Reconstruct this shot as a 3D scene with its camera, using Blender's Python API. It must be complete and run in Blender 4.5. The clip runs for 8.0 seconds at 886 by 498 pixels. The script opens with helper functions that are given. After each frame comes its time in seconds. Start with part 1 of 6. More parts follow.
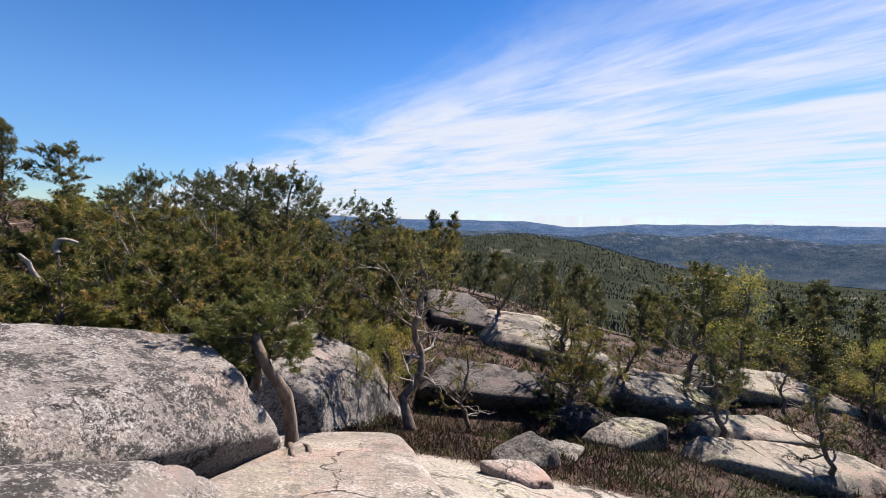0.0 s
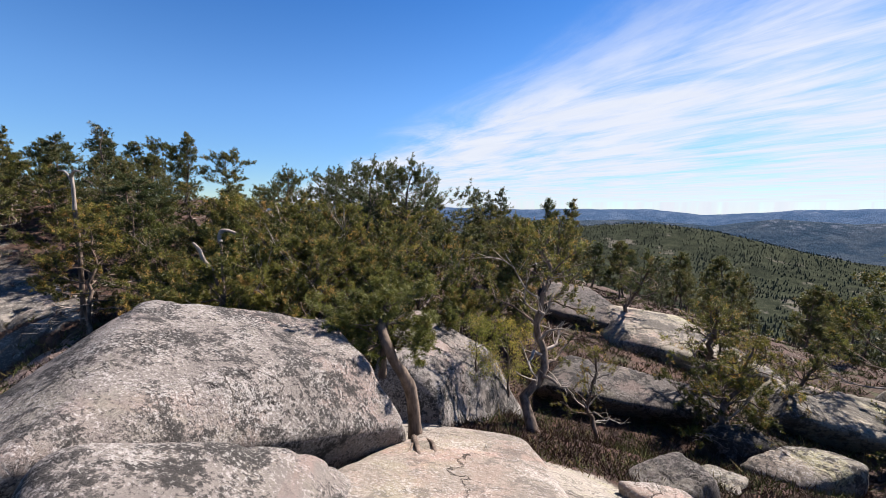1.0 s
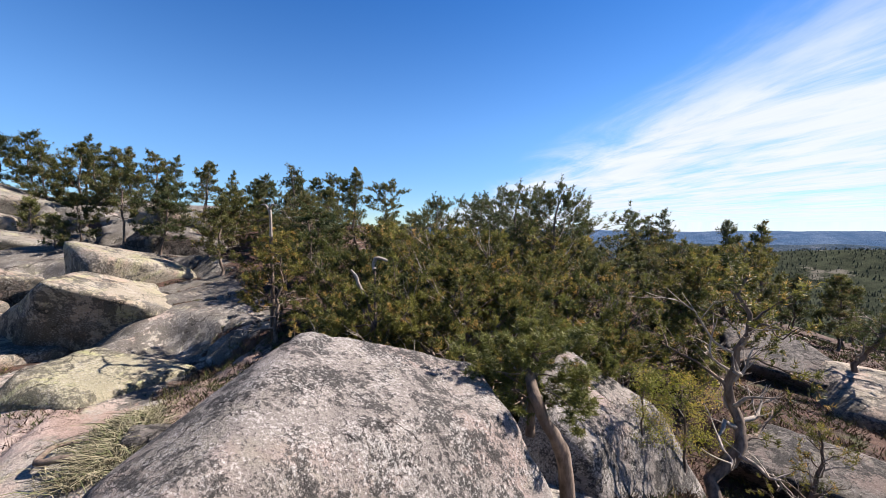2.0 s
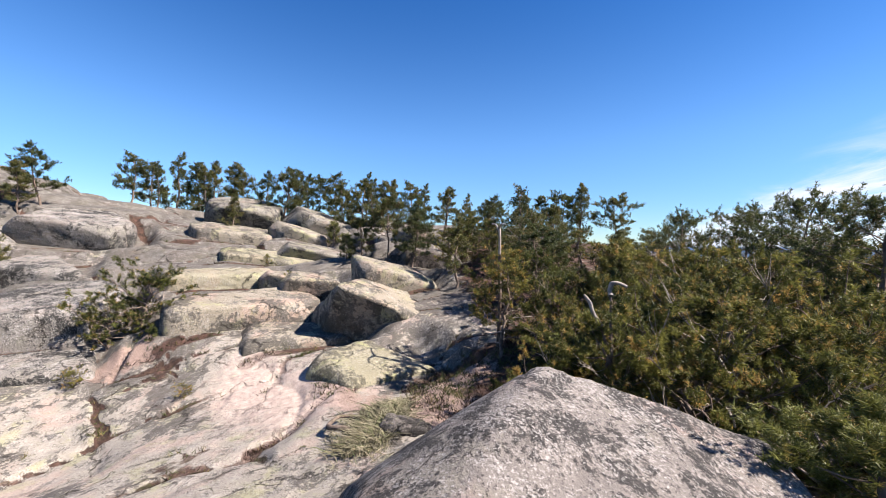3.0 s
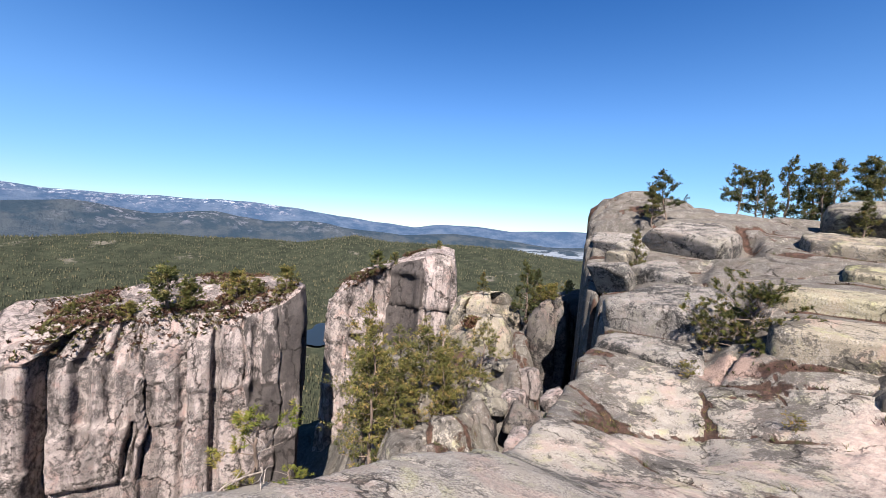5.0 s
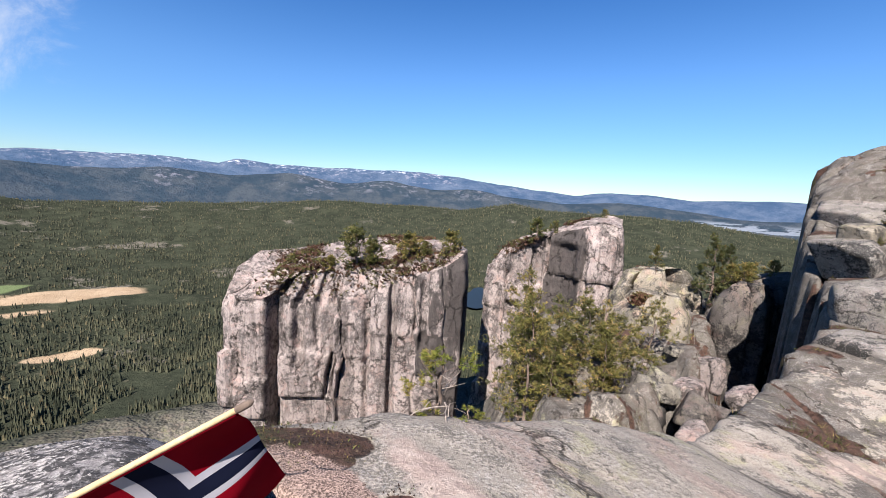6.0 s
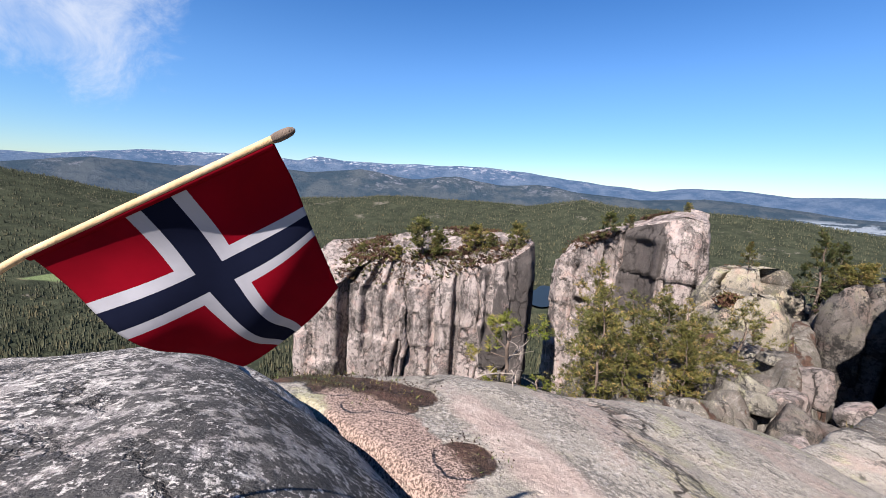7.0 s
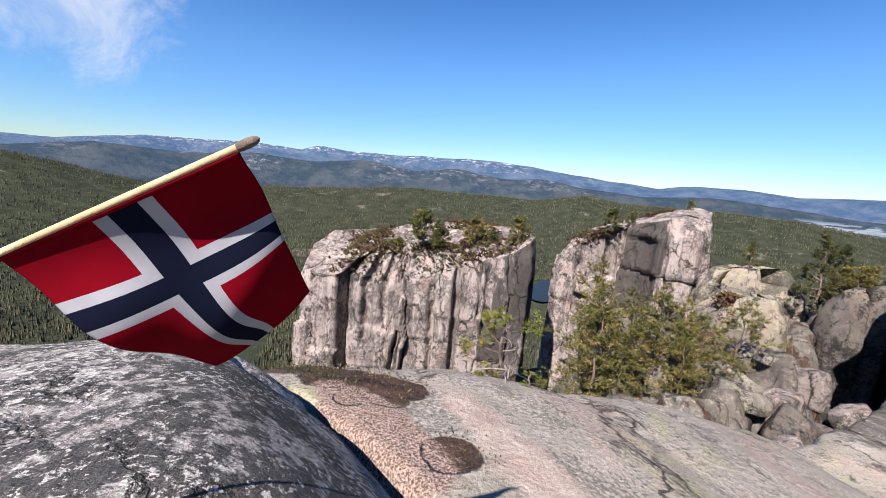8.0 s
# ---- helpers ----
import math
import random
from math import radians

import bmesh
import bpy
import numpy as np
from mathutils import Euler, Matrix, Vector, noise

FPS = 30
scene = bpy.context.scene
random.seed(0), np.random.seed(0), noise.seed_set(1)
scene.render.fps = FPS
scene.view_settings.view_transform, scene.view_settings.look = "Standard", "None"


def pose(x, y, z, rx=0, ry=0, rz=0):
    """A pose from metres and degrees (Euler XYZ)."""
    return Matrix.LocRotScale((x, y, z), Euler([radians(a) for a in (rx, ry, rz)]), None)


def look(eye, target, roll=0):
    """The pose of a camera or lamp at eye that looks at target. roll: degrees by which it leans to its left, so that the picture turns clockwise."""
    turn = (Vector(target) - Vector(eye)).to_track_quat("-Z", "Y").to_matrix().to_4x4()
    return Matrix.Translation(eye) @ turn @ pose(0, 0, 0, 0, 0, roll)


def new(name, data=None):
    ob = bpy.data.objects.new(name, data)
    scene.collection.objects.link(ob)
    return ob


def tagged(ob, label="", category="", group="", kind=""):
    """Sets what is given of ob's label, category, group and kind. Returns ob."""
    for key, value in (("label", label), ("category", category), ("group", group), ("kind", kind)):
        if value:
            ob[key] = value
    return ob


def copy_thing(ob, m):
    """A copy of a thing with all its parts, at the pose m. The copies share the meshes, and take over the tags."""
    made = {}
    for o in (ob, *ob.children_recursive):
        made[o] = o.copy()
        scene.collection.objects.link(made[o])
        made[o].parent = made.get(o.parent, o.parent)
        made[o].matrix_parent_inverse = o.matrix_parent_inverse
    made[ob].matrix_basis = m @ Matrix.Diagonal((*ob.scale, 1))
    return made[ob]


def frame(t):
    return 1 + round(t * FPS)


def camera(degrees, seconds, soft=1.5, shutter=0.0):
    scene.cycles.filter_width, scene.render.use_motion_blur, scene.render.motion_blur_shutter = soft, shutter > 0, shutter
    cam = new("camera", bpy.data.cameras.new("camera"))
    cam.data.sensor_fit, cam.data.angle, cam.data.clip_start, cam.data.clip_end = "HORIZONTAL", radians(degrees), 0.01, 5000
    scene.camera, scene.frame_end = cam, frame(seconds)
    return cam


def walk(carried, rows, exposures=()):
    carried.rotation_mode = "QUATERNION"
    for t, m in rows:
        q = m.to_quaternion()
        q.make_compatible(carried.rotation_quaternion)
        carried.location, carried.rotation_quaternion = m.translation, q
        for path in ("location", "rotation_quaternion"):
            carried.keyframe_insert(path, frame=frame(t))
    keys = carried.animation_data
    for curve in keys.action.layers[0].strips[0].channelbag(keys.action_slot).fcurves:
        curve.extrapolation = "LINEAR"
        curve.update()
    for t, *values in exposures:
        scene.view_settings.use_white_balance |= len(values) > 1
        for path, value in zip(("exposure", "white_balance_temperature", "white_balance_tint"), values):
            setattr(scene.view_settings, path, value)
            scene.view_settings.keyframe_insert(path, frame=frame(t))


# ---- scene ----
# ================= camera =================
cam = camera(95.0, 8.0, soft=0.65)
PATH = [
    (0, 0.572, -0.673, 1.518, 86.52, -2.06, 0),
    (0.5, 0.52, -0.642, 1.502, 84.24, -2.17, 7.98),
    (1, 0.404, -0.389, 1.477, 84.79, -1.04, 15.48),
    (1.2, 0.358, -0.239, 1.453, 85.71, -0.72, 19.67),
    (2.3, 0.088, -0.037, 1.593, 88.11, -1.11, 43.39),
    (2.5, -0, 0, 1.6, 88.45, -1.17, 49.99),
    (3, -0.123, 0.028, 1.6, 89.39, -1.44, 65.88),
    (3.5, -0.159, -0.022, 1.612, 90.34, -1.93, 82.27),
    (4, -0.136, -0.075, 1.654, 90.65, -2.65, 101.98),
    (4.5, -0.003, -0.236, 1.735, 89.75, -3.19, 120.76),
    (5, 0.142, -0.442, 1.715, 87.36, -3.09, 138.42),
    (5.2, 0.212, -0.504, 1.706, 86.15, -3.09, 144.14),
    (6.3, 0.294, -0.66, 1.436, 81.01, -3.01, 164.39),
    (6.5, 0.289, -0.689, 1.328, 80.84, -2.94, 166.5),
    (7, 0.269, -0.742, 1.197, 80.66, -2.98, 169.69),
    (7.5, 0.235, -0.74, 1.18, 80.19, -3.46, 170.5),
    (8, 0.225, -0.731, 1.222, 79.59, -4.2, 170.11),
]
walk(cam, [(t, pose(x, y, z, rx, ry, rz)) for t, x, y, z, rx, ry, rz in PATH],
     [(0, 1.38, 6650, 17), (1.2, 1.42, 6650, 17), (2.4, 1.64, 6650, 17), (3.8, 1.72, 6650, 17), (5.1, 1.54, 6600, 17), (6.6, 1.46, 6500, 17), (8, 1.44, 6500, 17)])

# ================= world and sun =================
SUN_AZ, SUN_EL = -40.0, 46.5     # azimuth counted to the left of +y, elevation
sun_dir = Vector((-math.sin(radians(SUN_AZ)) * math.cos(radians(SUN_EL)),
                  math.cos(radians(SUN_AZ)) * math.cos(radians(SUN_EL)), math.sin(radians(SUN_EL))))


class Nodes:
    """Short writing of node trees."""

    def __init__(self, tree):
        self.t = tree
        self.t.nodes.clear()

    def n(self, kind, ins=None, operation="", data_type="", blend_type="MIX", feature="", attribute_name="", smooth=False):
        node = self.t.nodes.new(kind)
        if operation:
            node.operation = operation
        if data_type:
            node.data_type, node.blend_type = data_type, blend_type
        if feature:
            node.feature = feature
        if attribute_name:
            node.attribute_name = attribute_name
        if smooth:
            node.interpolation_type = "SMOOTHSTEP"
        for k, v in (ins or {}).items():
            self.put(node.inputs[k], v)
        return node

    def put(self, socket, v):
        if isinstance(v, bpy.types.NodeSocket):
            self.t.links.new(v, socket)
        elif isinstance(v, bpy.types.Node):
            self.t.links.new(v.outputs[0], socket)
        else:
            socket.default_value = v

    def math(self, op, a, b=0.0, c=0.0, clamp=False):
        node = self.n("ShaderNodeMath", {0: a, 1: b, 2: c}, operation=op)
        node.use_clamp = clamp
        return node.outputs[0]

    def vmath(self, op, a, b=(0, 0, 0)):
        node = self.n("ShaderNodeVectorMath", {0: a, 1: b}, operation=op)
        return node.outputs["Value"] if op in ("DOT_PRODUCT", "LENGTH") else node.outputs["Vector"]

    def noise(self, vec, scale, detail=4.0, rough=0.55, dist=0.0):
        return self.n("ShaderNodeTexNoise", {"Vector": vec, "Scale": scale, "Detail": detail, "Roughness": rough, "Distortion": dist}).outputs["Fac"]

    def step(self, v, lo, hi):
        return self.n("ShaderNodeMapRange", {"Value": v, "From Min": lo, "From Max": hi}, smooth=True).outputs["Result"]

    def mix(self, f, a, b, blend="MIX"):
        node = self.n("ShaderNodeMix", data_type="RGBA", blend_type=blend)
        self.put(node.inputs[0], f)
        for i, v in ((6, a), (7, b)):
            self.put(node.inputs[i], (*v, 1.0) if isinstance(v, tuple) and len(v) == 3 else v)
        return node.outputs[2]


world = bpy.data.worlds.new("sky")
scene.world = world
world.use_nodes = True
w = Nodes(world.node_tree)
sky = w.n("ShaderNodeTexSky")
sky.sky_type, sky.sun_disc, sky.sun_elevation, sky.sun_rotation = "NISHITA", False, radians(SUN_EL), radians(-SUN_AZ)
sky.altitude, sky.air_density, sky.dust_density, sky.ozone_density = 600.0, 1.0, 0.0, 2.0
way = w.n("ShaderNodeTexCoord").outputs["Generated"]
sep = w.n("ShaderNodeSeparateXYZ", {0: way})
up = w.math("MAXIMUM", sep.outputs["Z"], 0.03)
# the cirrus lies in a flat layer: u runs along its streaks, v across
px = w.math("DIVIDE", sep.outputs["X"], up)
py = w.math("DIVIDE", sep.outputs["Y"], up)
CA = radians(40.0)
u = w.math("ADD", w.math("MULTIPLY", px, -math.sin(CA)), w.math("MULTIPLY", py, math.cos(CA)))
v = w.math("ADD", w.math("MULTIPLY", px, math.cos(CA)), w.math("MULTIPLY", py, math.sin(CA)))
streak = w.n("ShaderNodeCombineXYZ", {0: w.math("MULTIPLY", u, 0.27), 1: w.math("MULTIPLY", v, 0.62), 2: 0.3}).outputs[0]
fine = w.n("ShaderNodeCombineXYZ", {0: w.math("MULTIPLY", u, 0.45), 1: w.math("MULTIPLY", v, 1.5), 2: 1.7}).outputs[0]
n1 = w.noise(streak, 1.6, 6.0, 0.6, 0.6)
n2 = w.noise(fine, 1.4, 6.0, 0.65, 0.8)
body = w.step(w.math("ADD", w.math("MULTIPLY", n1, 0.75), w.math("MULTIPLY", n2, 0.40)), 0.33, 0.68)
edge = w.step(w.math("ADD", v, w.math("MULTIPLY", n1, 1.2)), 2.0, 3.3)
south = w.step(u, -1.2, 0.3)
cirrus = w.math("MULTIPLY", w.math("MULTIPLY", body, edge), south)
# one small torn cloud over the northern valley
puff_way = Vector((math.sin(radians(150)) * 0.98, math.cos(radians(150)) * 0.98, 0.27)).normalized()
near_puff = w.step(w.math("ADD", w.vmath("DOT_PRODUCT", way, tuple(puff_way)), w.math("MULTIPLY", w.noise(way, 9.0, 6.0, 0.65, 0.5), 0.05)), 1.010, 1.036)
puff = w.math("MULTIPLY", near_puff, 0.8)
cover_all = w.math("MAXIMUM", w.math("MULTIPLY", cirrus, 0.95), puff, clamp=True)
cloud_light = w.mix(n2, (4.7, 5.4, 6.3), (6.1, 6.6, 6.9))
clear = w.n("ShaderNodeHueSaturation", {"Saturation": 1.18, "Value": 1.0, "Color": w.mix(1.0, sky.outputs[0], w.mix(w.step(sep.outputs["Z"], 0.22, 0.62), w.mix(w.step(sep.outputs["Z"], -0.02, 0.26), (0.56, 0.72, 0.88), (0.88, 1.0, 1.15)), (0.60, 0.74, 0.98)), "MULTIPLY")}).outputs[0]
sky_colour = w.mix(cover_all, clear, cloud_light)
w.n("ShaderNodeOutputWorld", {0: w.n("ShaderNodeBackground", {"Color": sky_colour, "Strength": 0.055})})

sun_lamp = new("sun", bpy.data.lights.new("sun", "SUN"))
sun_lamp.data.energy, sun_lamp.data.angle, sun_lamp.data.color = 5.0, radians(0.55), (1.0, 0.945, 0.86)
sun_lamp.matrix_world = look((30, 40, 60), Vector((30, 40, 60)) - sun_dir)
scene.view_settings.exposure = 1.52
# ================= materials =================
def material(name):
    m = bpy.data.materials.new(name)
    m.use_nodes = True
    k = Nodes(m.node_tree)
    return m, k


def finish(k, colour, rough=0.8, bump=None, bump_strength=0.5, bump_distance=0.02, **more):
    ins = {"Base Color": colour if not isinstance(colour, tuple) else (*colour, 1.0), "Roughness": rough, "Specular IOR Level": 0.2}
    if bump is not None:
        ins["Normal"] = k.n("ShaderNodeBump", {"Height": bump, "Strength": bump_strength, "Distance": bump_distance}).outputs[0]
    ins.update(more)
    b = k.n("ShaderNodeBsdfPrincipled", ins)
    k.n("ShaderNodeOutputMaterial", {0: b})
    return b


def rock_colour(k, place, light, dark, pink=0.3, green=0.3, lichen=0.5, streak=0.0, coarse=1.0, crusts=0.5, more=None):
    """Granite: speckled grain, black lichen in patches, pale crusts, pink feldspar stains and yellow-green lichen. coarse: how large its patches are."""
    pos = k.vmath("MULTIPLY", place, (1 / coarse, 1 / coarse, 1 / coarse))
    big = k.noise(pos, 0.55, 5.0, 0.6, 0.4)
    mid = k.noise(pos, 2.8, 7.0, 0.66, 0.3)
    small = k.noise(pos, 12.0, 6.0, 0.7)
    fleck = k.noise(pos, 38.0, 6.0, 0.78)
    c = k.mix(k.step(mid, 0.36, 0.66), tuple(0.66 * v for v in light), light)
    c = k.mix(k.math("MULTIPLY", k.step(k.noise(pos, 0.9, 5.0, 0.65, 0.6), 0.50, 0.63), pink), c, (0.38, 0.215, 0.175))
    c = k.mix(k.math("MULTIPLY", k.step(k.noise(k.vmath("ADD", pos, (31, 7, 3)), 1.4, 7.0, 0.7, 0.5), 0.52, 0.62), green if more is None else k.math("MULTIPLY", green, k.math("SUBTRACT", 1.0, k.math("MULTIPLY", more, 0.30)))), c, (0.255, 0.255, 0.125))
    patch = k.math("ADD", k.math("MULTIPLY", big, 0.40), k.math("ADD", k.math("MULTIPLY", mid, 0.36), k.math("MULTIPLY", small, 0.36)))
    if more is not None:
        patch = k.math("ADD", patch, k.math("MULTIPLY", more, 0.16))
    c = k.mix(k.math("MULTIPLY", k.step(patch, 0.562, 0.592), lichen), c, dark)
    spots = k.math("ADD", k.math("MULTIPLY", fleck, 0.62), k.math("MULTIPLY", mid, 0.38))
    c = k.mix(k.math("MULTIPLY", k.step(spots, 0.505, 0.53), 0.88 * lichen), c, tuple(1.5 * v for v in dark))
    crust = k.math("ADD", k.math("MULTIPLY", k.noise(k.vmath("ADD", pos, (5, 50, 9)), 44.0, 6.0, 0.78), 0.75), k.math("MULTIPLY", k.noise(k.vmath("ADD", pos, (3, 5, 19)), 3.0, 4.0, 0.6), 0.25))
    c = k.mix(k.math("MULTIPLY", k.step(crust, 0.535, 0.56), crusts), c, (0.46, 0.44, 0.41))
    if streak:
        run = k.noise(k.vmath("MULTIPLY", place, (1.2, 1.2, 0.16)), 0.55, 8.0, 0.72, 0.8)
        c = k.mix(k.math("MULTIPLY", k.step(run, 0.49, 0.56), streak), c, dark)
        # dark wall columns, together with the painted shade of overhang and cleft
        stain_and_shade = k.n("ShaderNodeAttribute", attribute_name="stain_and_shade").outputs["Fac"]
        c = k.mix(k.math("MULTIPLY", k.step(k.math("ADD", stain_and_shade, k.math("MULTIPLY", k.math("SUBTRACT", k.noise(k.vmath("MULTIPLY", place, (1.0, 1.0, 0.35)), 0.7, 7.0, 0.72, 0.6), 0.5), 1.6)), 0.62, 0.80), 0.9), c, tuple(1.7 * v for v in dark))
        thin = k.noise(k.vmath("MULTIPLY", place, (6.0, 6.0, 0.25)), 1.0, 4.0, 0.6, 0.2)
        c = k.mix(k.math("MULTIPLY", k.step(thin, 0.58, 0.68), streak * 0.22), c, tuple(1.4 * v for v in dark))
    grain = k.noise(place, 120.0, 3.0, 0.7)
    c = k.mix(k.math("MULTIPLY", k.step(grain, 0.45, 0.7), 0.3), c, tuple(0.45 * v for v in light))
    height = k.math("ADD", mid, k.math("ADD", k.math("MULTIPLY", small, 0.45), k.math("ADD", k.math("MULTIPLY", fleck, 0.20), k.math("MULTIPLY", grain, 0.06))))
    return c, height


def crack_lines(k, pos, scale, width, stretch=(1.5, 0.75, 0.8), share=(0.46, 0.56)):
    """Narrow wandering joints."""
    warp = k.n("ShaderNodeTexNoise", {"Vector": pos, "Scale": 0.9, "Detail": 9.0, "Roughness": 0.62}).outputs["Color"]
    at = k.vmath("ADD", pos, k.vmath("MULTIPLY", k.vmath("SUBTRACT", warp, (0.5, 0.5, 0.5)), (2.2, 2.2, 2.2)))
    d = k.n("ShaderNodeTexVoronoi", {"Vector": k.vmath("MULTIPLY", at, stretch), "Scale": scale}, feature="DISTANCE_TO_EDGE").outputs["Distance"]
    thin = k.math("SUBTRACT", 1.0, k.step(d, 0.0, width))
    return k.math("MULTIPLY", thin, k.step(k.noise(pos, 0.9, 3.0), *share))


def rock_material(name, light, dark, pink=0.3, green=0.3, lichen=0.5, streak=0.0, crack=0.55, crack_width=0.02, coarse=1.0, relief=0.05, crusts=0.5, joints=None):
    m, k = material(name)
    pos = k.n("ShaderNodeNewGeometry").outputs["Position"]
    c, h = rock_colour(k, pos, light, dark, pink, green, lichen, streak, coarse, crusts)
    joint = crack_lines(k, pos, crack, crack_width, *(joints or ()))
    c = k.mix(k.math("MULTIPLY", joint, 0.85), c, (0.03, 0.027, 0.024))
    h = k.math("SUBTRACT", h, k.math("MULTIPLY", joint, 0.9))
    finish(k, c, 0.86, h, 0.9, relief)
    return m


boulder_mat = rock_material("lichen_granite", (0.225, 0.200, 0.180), (0.018, 0.017, 0.016), 0.18, 0.08, 0.92, crack=0.75, crack_width=0.012, coarse=0.75, relief=0.05, crusts=0.5)
pale_rock_mat = rock_material("pale_granite", (0.29, 0.255, 0.195), (0.030, 0.028, 0.025), 0.30, 0.58, 0.78, crack=0.55, crack_width=0.022, coarse=2.0, relief=0.09, crusts=0.28)
pale_slab_mat = rock_material("pale_pink_granite", (0.275, 0.235, 0.195), (0.05, 0.045, 0.04), 0.40, 0.20, 0.5, crack=0.6, crack_width=0.010)
green_rock_mat = rock_material("green_lichen_granite", (0.285, 0.262, 0.180), (0.030, 0.028, 0.022), 0.12, 0.85, 0.7, crack=0.5, crack_width=0.02, coarse=2.2, relief=0.09, crusts=0.25)
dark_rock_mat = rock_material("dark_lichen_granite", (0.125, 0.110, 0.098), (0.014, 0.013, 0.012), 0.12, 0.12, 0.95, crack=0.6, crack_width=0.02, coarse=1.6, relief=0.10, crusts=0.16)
crusted_mat = rock_material("black_and_white_lichen_granite", (0.335, 0.315, 0.30), (0.019, 0.019, 0.019), 0.06, 0.03, 0.86, crack=0.7, crack_width=0.012, coarse=1.15, relief=0.08, crusts=0.92)
speckled_mat = rock_material("speckled_lichen_ledge", (0.235, 0.215, 0.19), (0.014, 0.014, 0.013), 0.10, 0.12, 0.97, crack=0.5, crack_width=0.02, coarse=1.7, relief=0.10, crusts=0.55)
ledge_mat = rock_material("grey_lichen_ledge", (0.205, 0.188, 0.152), (0.020, 0.019, 0.018), 0.12, 0.50, 0.9, crack=0.5, crack_width=0.02, coarse=1.8, relief=0.09, crusts=0.4)
cliff_mat = rock_material("weathered_cliff_granite", (0.47, 0.395, 0.365), (0.022, 0.020, 0.019), 0.40, 0.06, 0.72, 0.45, crack=0.55, crack_width=0.035, coarse=1.0, relief=0.22, crusts=0.5, joints=((0.9, 0.9, 0.42), (0.40, 0.48)))


def ground_material():
    """Bare granite, heath soil, forest floor and meadow, parted by the cover of the land."""
    m, k = material("hill_ground")
    pos = k.n("ShaderNodeNewGeometry").outputs["Position"]
    att = lambda name: k.n("ShaderNodeAttribute", attribute_name=name).outputs["Fac"]
    c, h = rock_colour(k, pos, (0.335, 0.302, 0.252), (0.032, 0.029, 0.026), 0.26, 0.50, 0.80, coarse=1.25, crusts=0.36, more=att("lichen"))
    joint = crack_lines(k, pos, 0.45, 0.022)
    c = k.mix(k.math("MULTIPLY", joint, 0.85), c, (0.03, 0.026, 0.022))
    h = k.math("SUBTRACT", h, k.math("MULTIPLY", joint, 0.9))
    ragged = k.math("MULTIPLY", k.math("SUBTRACT", k.noise(pos, 3.5, 6.0, 0.7), 0.5), 0.9)
    soil = k.step(k.math("ADD", att("soil"), ragged), 0.42, 0.58)
    litter = k.mix(k.step(k.noise(pos, 5.0, 6.0, 0.7), 0.35, 0.7), (0.026, 0.017, 0.013), (0.085, 0.046, 0.034))
    litter = k.mix(k.step(k.noise(pos, 26.0, 4.0, 0.7), 0.55, 0.7), litter, (0.12, 0.085, 0.055))
    litter = k.mix(k.step(k.noise(pos, 1.1, 4.0, 0.6), 0.55, 0.7), litter, (0.04, 0.042, 0.016))
    c = k.mix(soil, c, litter)
    grit = k.step(k.math("ADD", att("gravel"), ragged), 0.42, 0.58)
    pink = k.mix(k.step(k.noise(pos, 75.0, 5.0, 0.8), 0.43, 0.57), (0.06, 0.040, 0.032), (0.345, 0.255, 0.212))
    c = k.mix(grit, c, pink)
    worn = k.math("MULTIPLY", k.step(k.math("ADD", att("worn"), ragged), 0.35, 0.75), 0.8)
    c = k.mix(worn, c, k.mix(k.step(k.noise(pos, 6.0, 6.0, 0.7), 0.38, 0.68), (0.30, 0.228, 0.195), (0.43, 0.352, 0.298)))
    wood_floor = k.mix(k.step(k.noise(pos, 0.02, 6.0, 0.65), 0.35, 0.7), (0.020, 0.024, 0.017), (0.040, 0.046, 0.030))
    wood_floor = k.mix(k.step(k.noise(pos, 0.09, 4.0, 0.7), 0.58, 0.70), wood_floor, (0.065, 0.064, 0.044))
    wood_floor = k.mix(k.step(k.noise(pos, 0.006, 6.0, 0.72), 0.59, 0.66), wood_floor, (0.105, 0.098, 0.080))
    c = k.mix(att("forest"), c, wood_floor)
    meadow = k.mix(k.step(att("pasture"), 0.35, 0.5), k.mix(k.step(k.noise(pos, 0.02, 5.0, 0.7), 0.35, 0.65), (0.25, 0.185, 0.12), (0.31, 0.24, 0.16)), (0.095, 0.125, 0.06))
    c = k.mix(k.step(k.math("ADD", att("meadow"), k.math("MULTIPLY", k.math("SUBTRACT", k.noise(pos, 0.02, 3.0), 0.5), 0.3)), 0.4, 0.6), c, meadow)
    canopy = k.math("MULTIPLY", k.noise(pos, 0.12, 5.0, 0.75), 60.0)
    height = k.mix(att("forest"), k.n("ShaderNodeCombineColor", {0: k.math("ADD", h, k.math("MULTIPLY", k.math("MULTIPLY", soil, k.noise(pos, 18.0, 5.0, 0.7)), 0.8))}).outputs[0],
                   k.n("ShaderNodeCombineColor", {0: canopy}).outputs[0])
    finish(k, c, 0.88, k.n("ShaderNodeSeparateColor", {0: height}).outputs[0], 0.85, 0.06, **{"Specular IOR Level": k.math("MULTIPLY", k.math("SUBTRACT", 1.0, att("forest")), 0.2)})
    return m


ground_mat = ground_material()


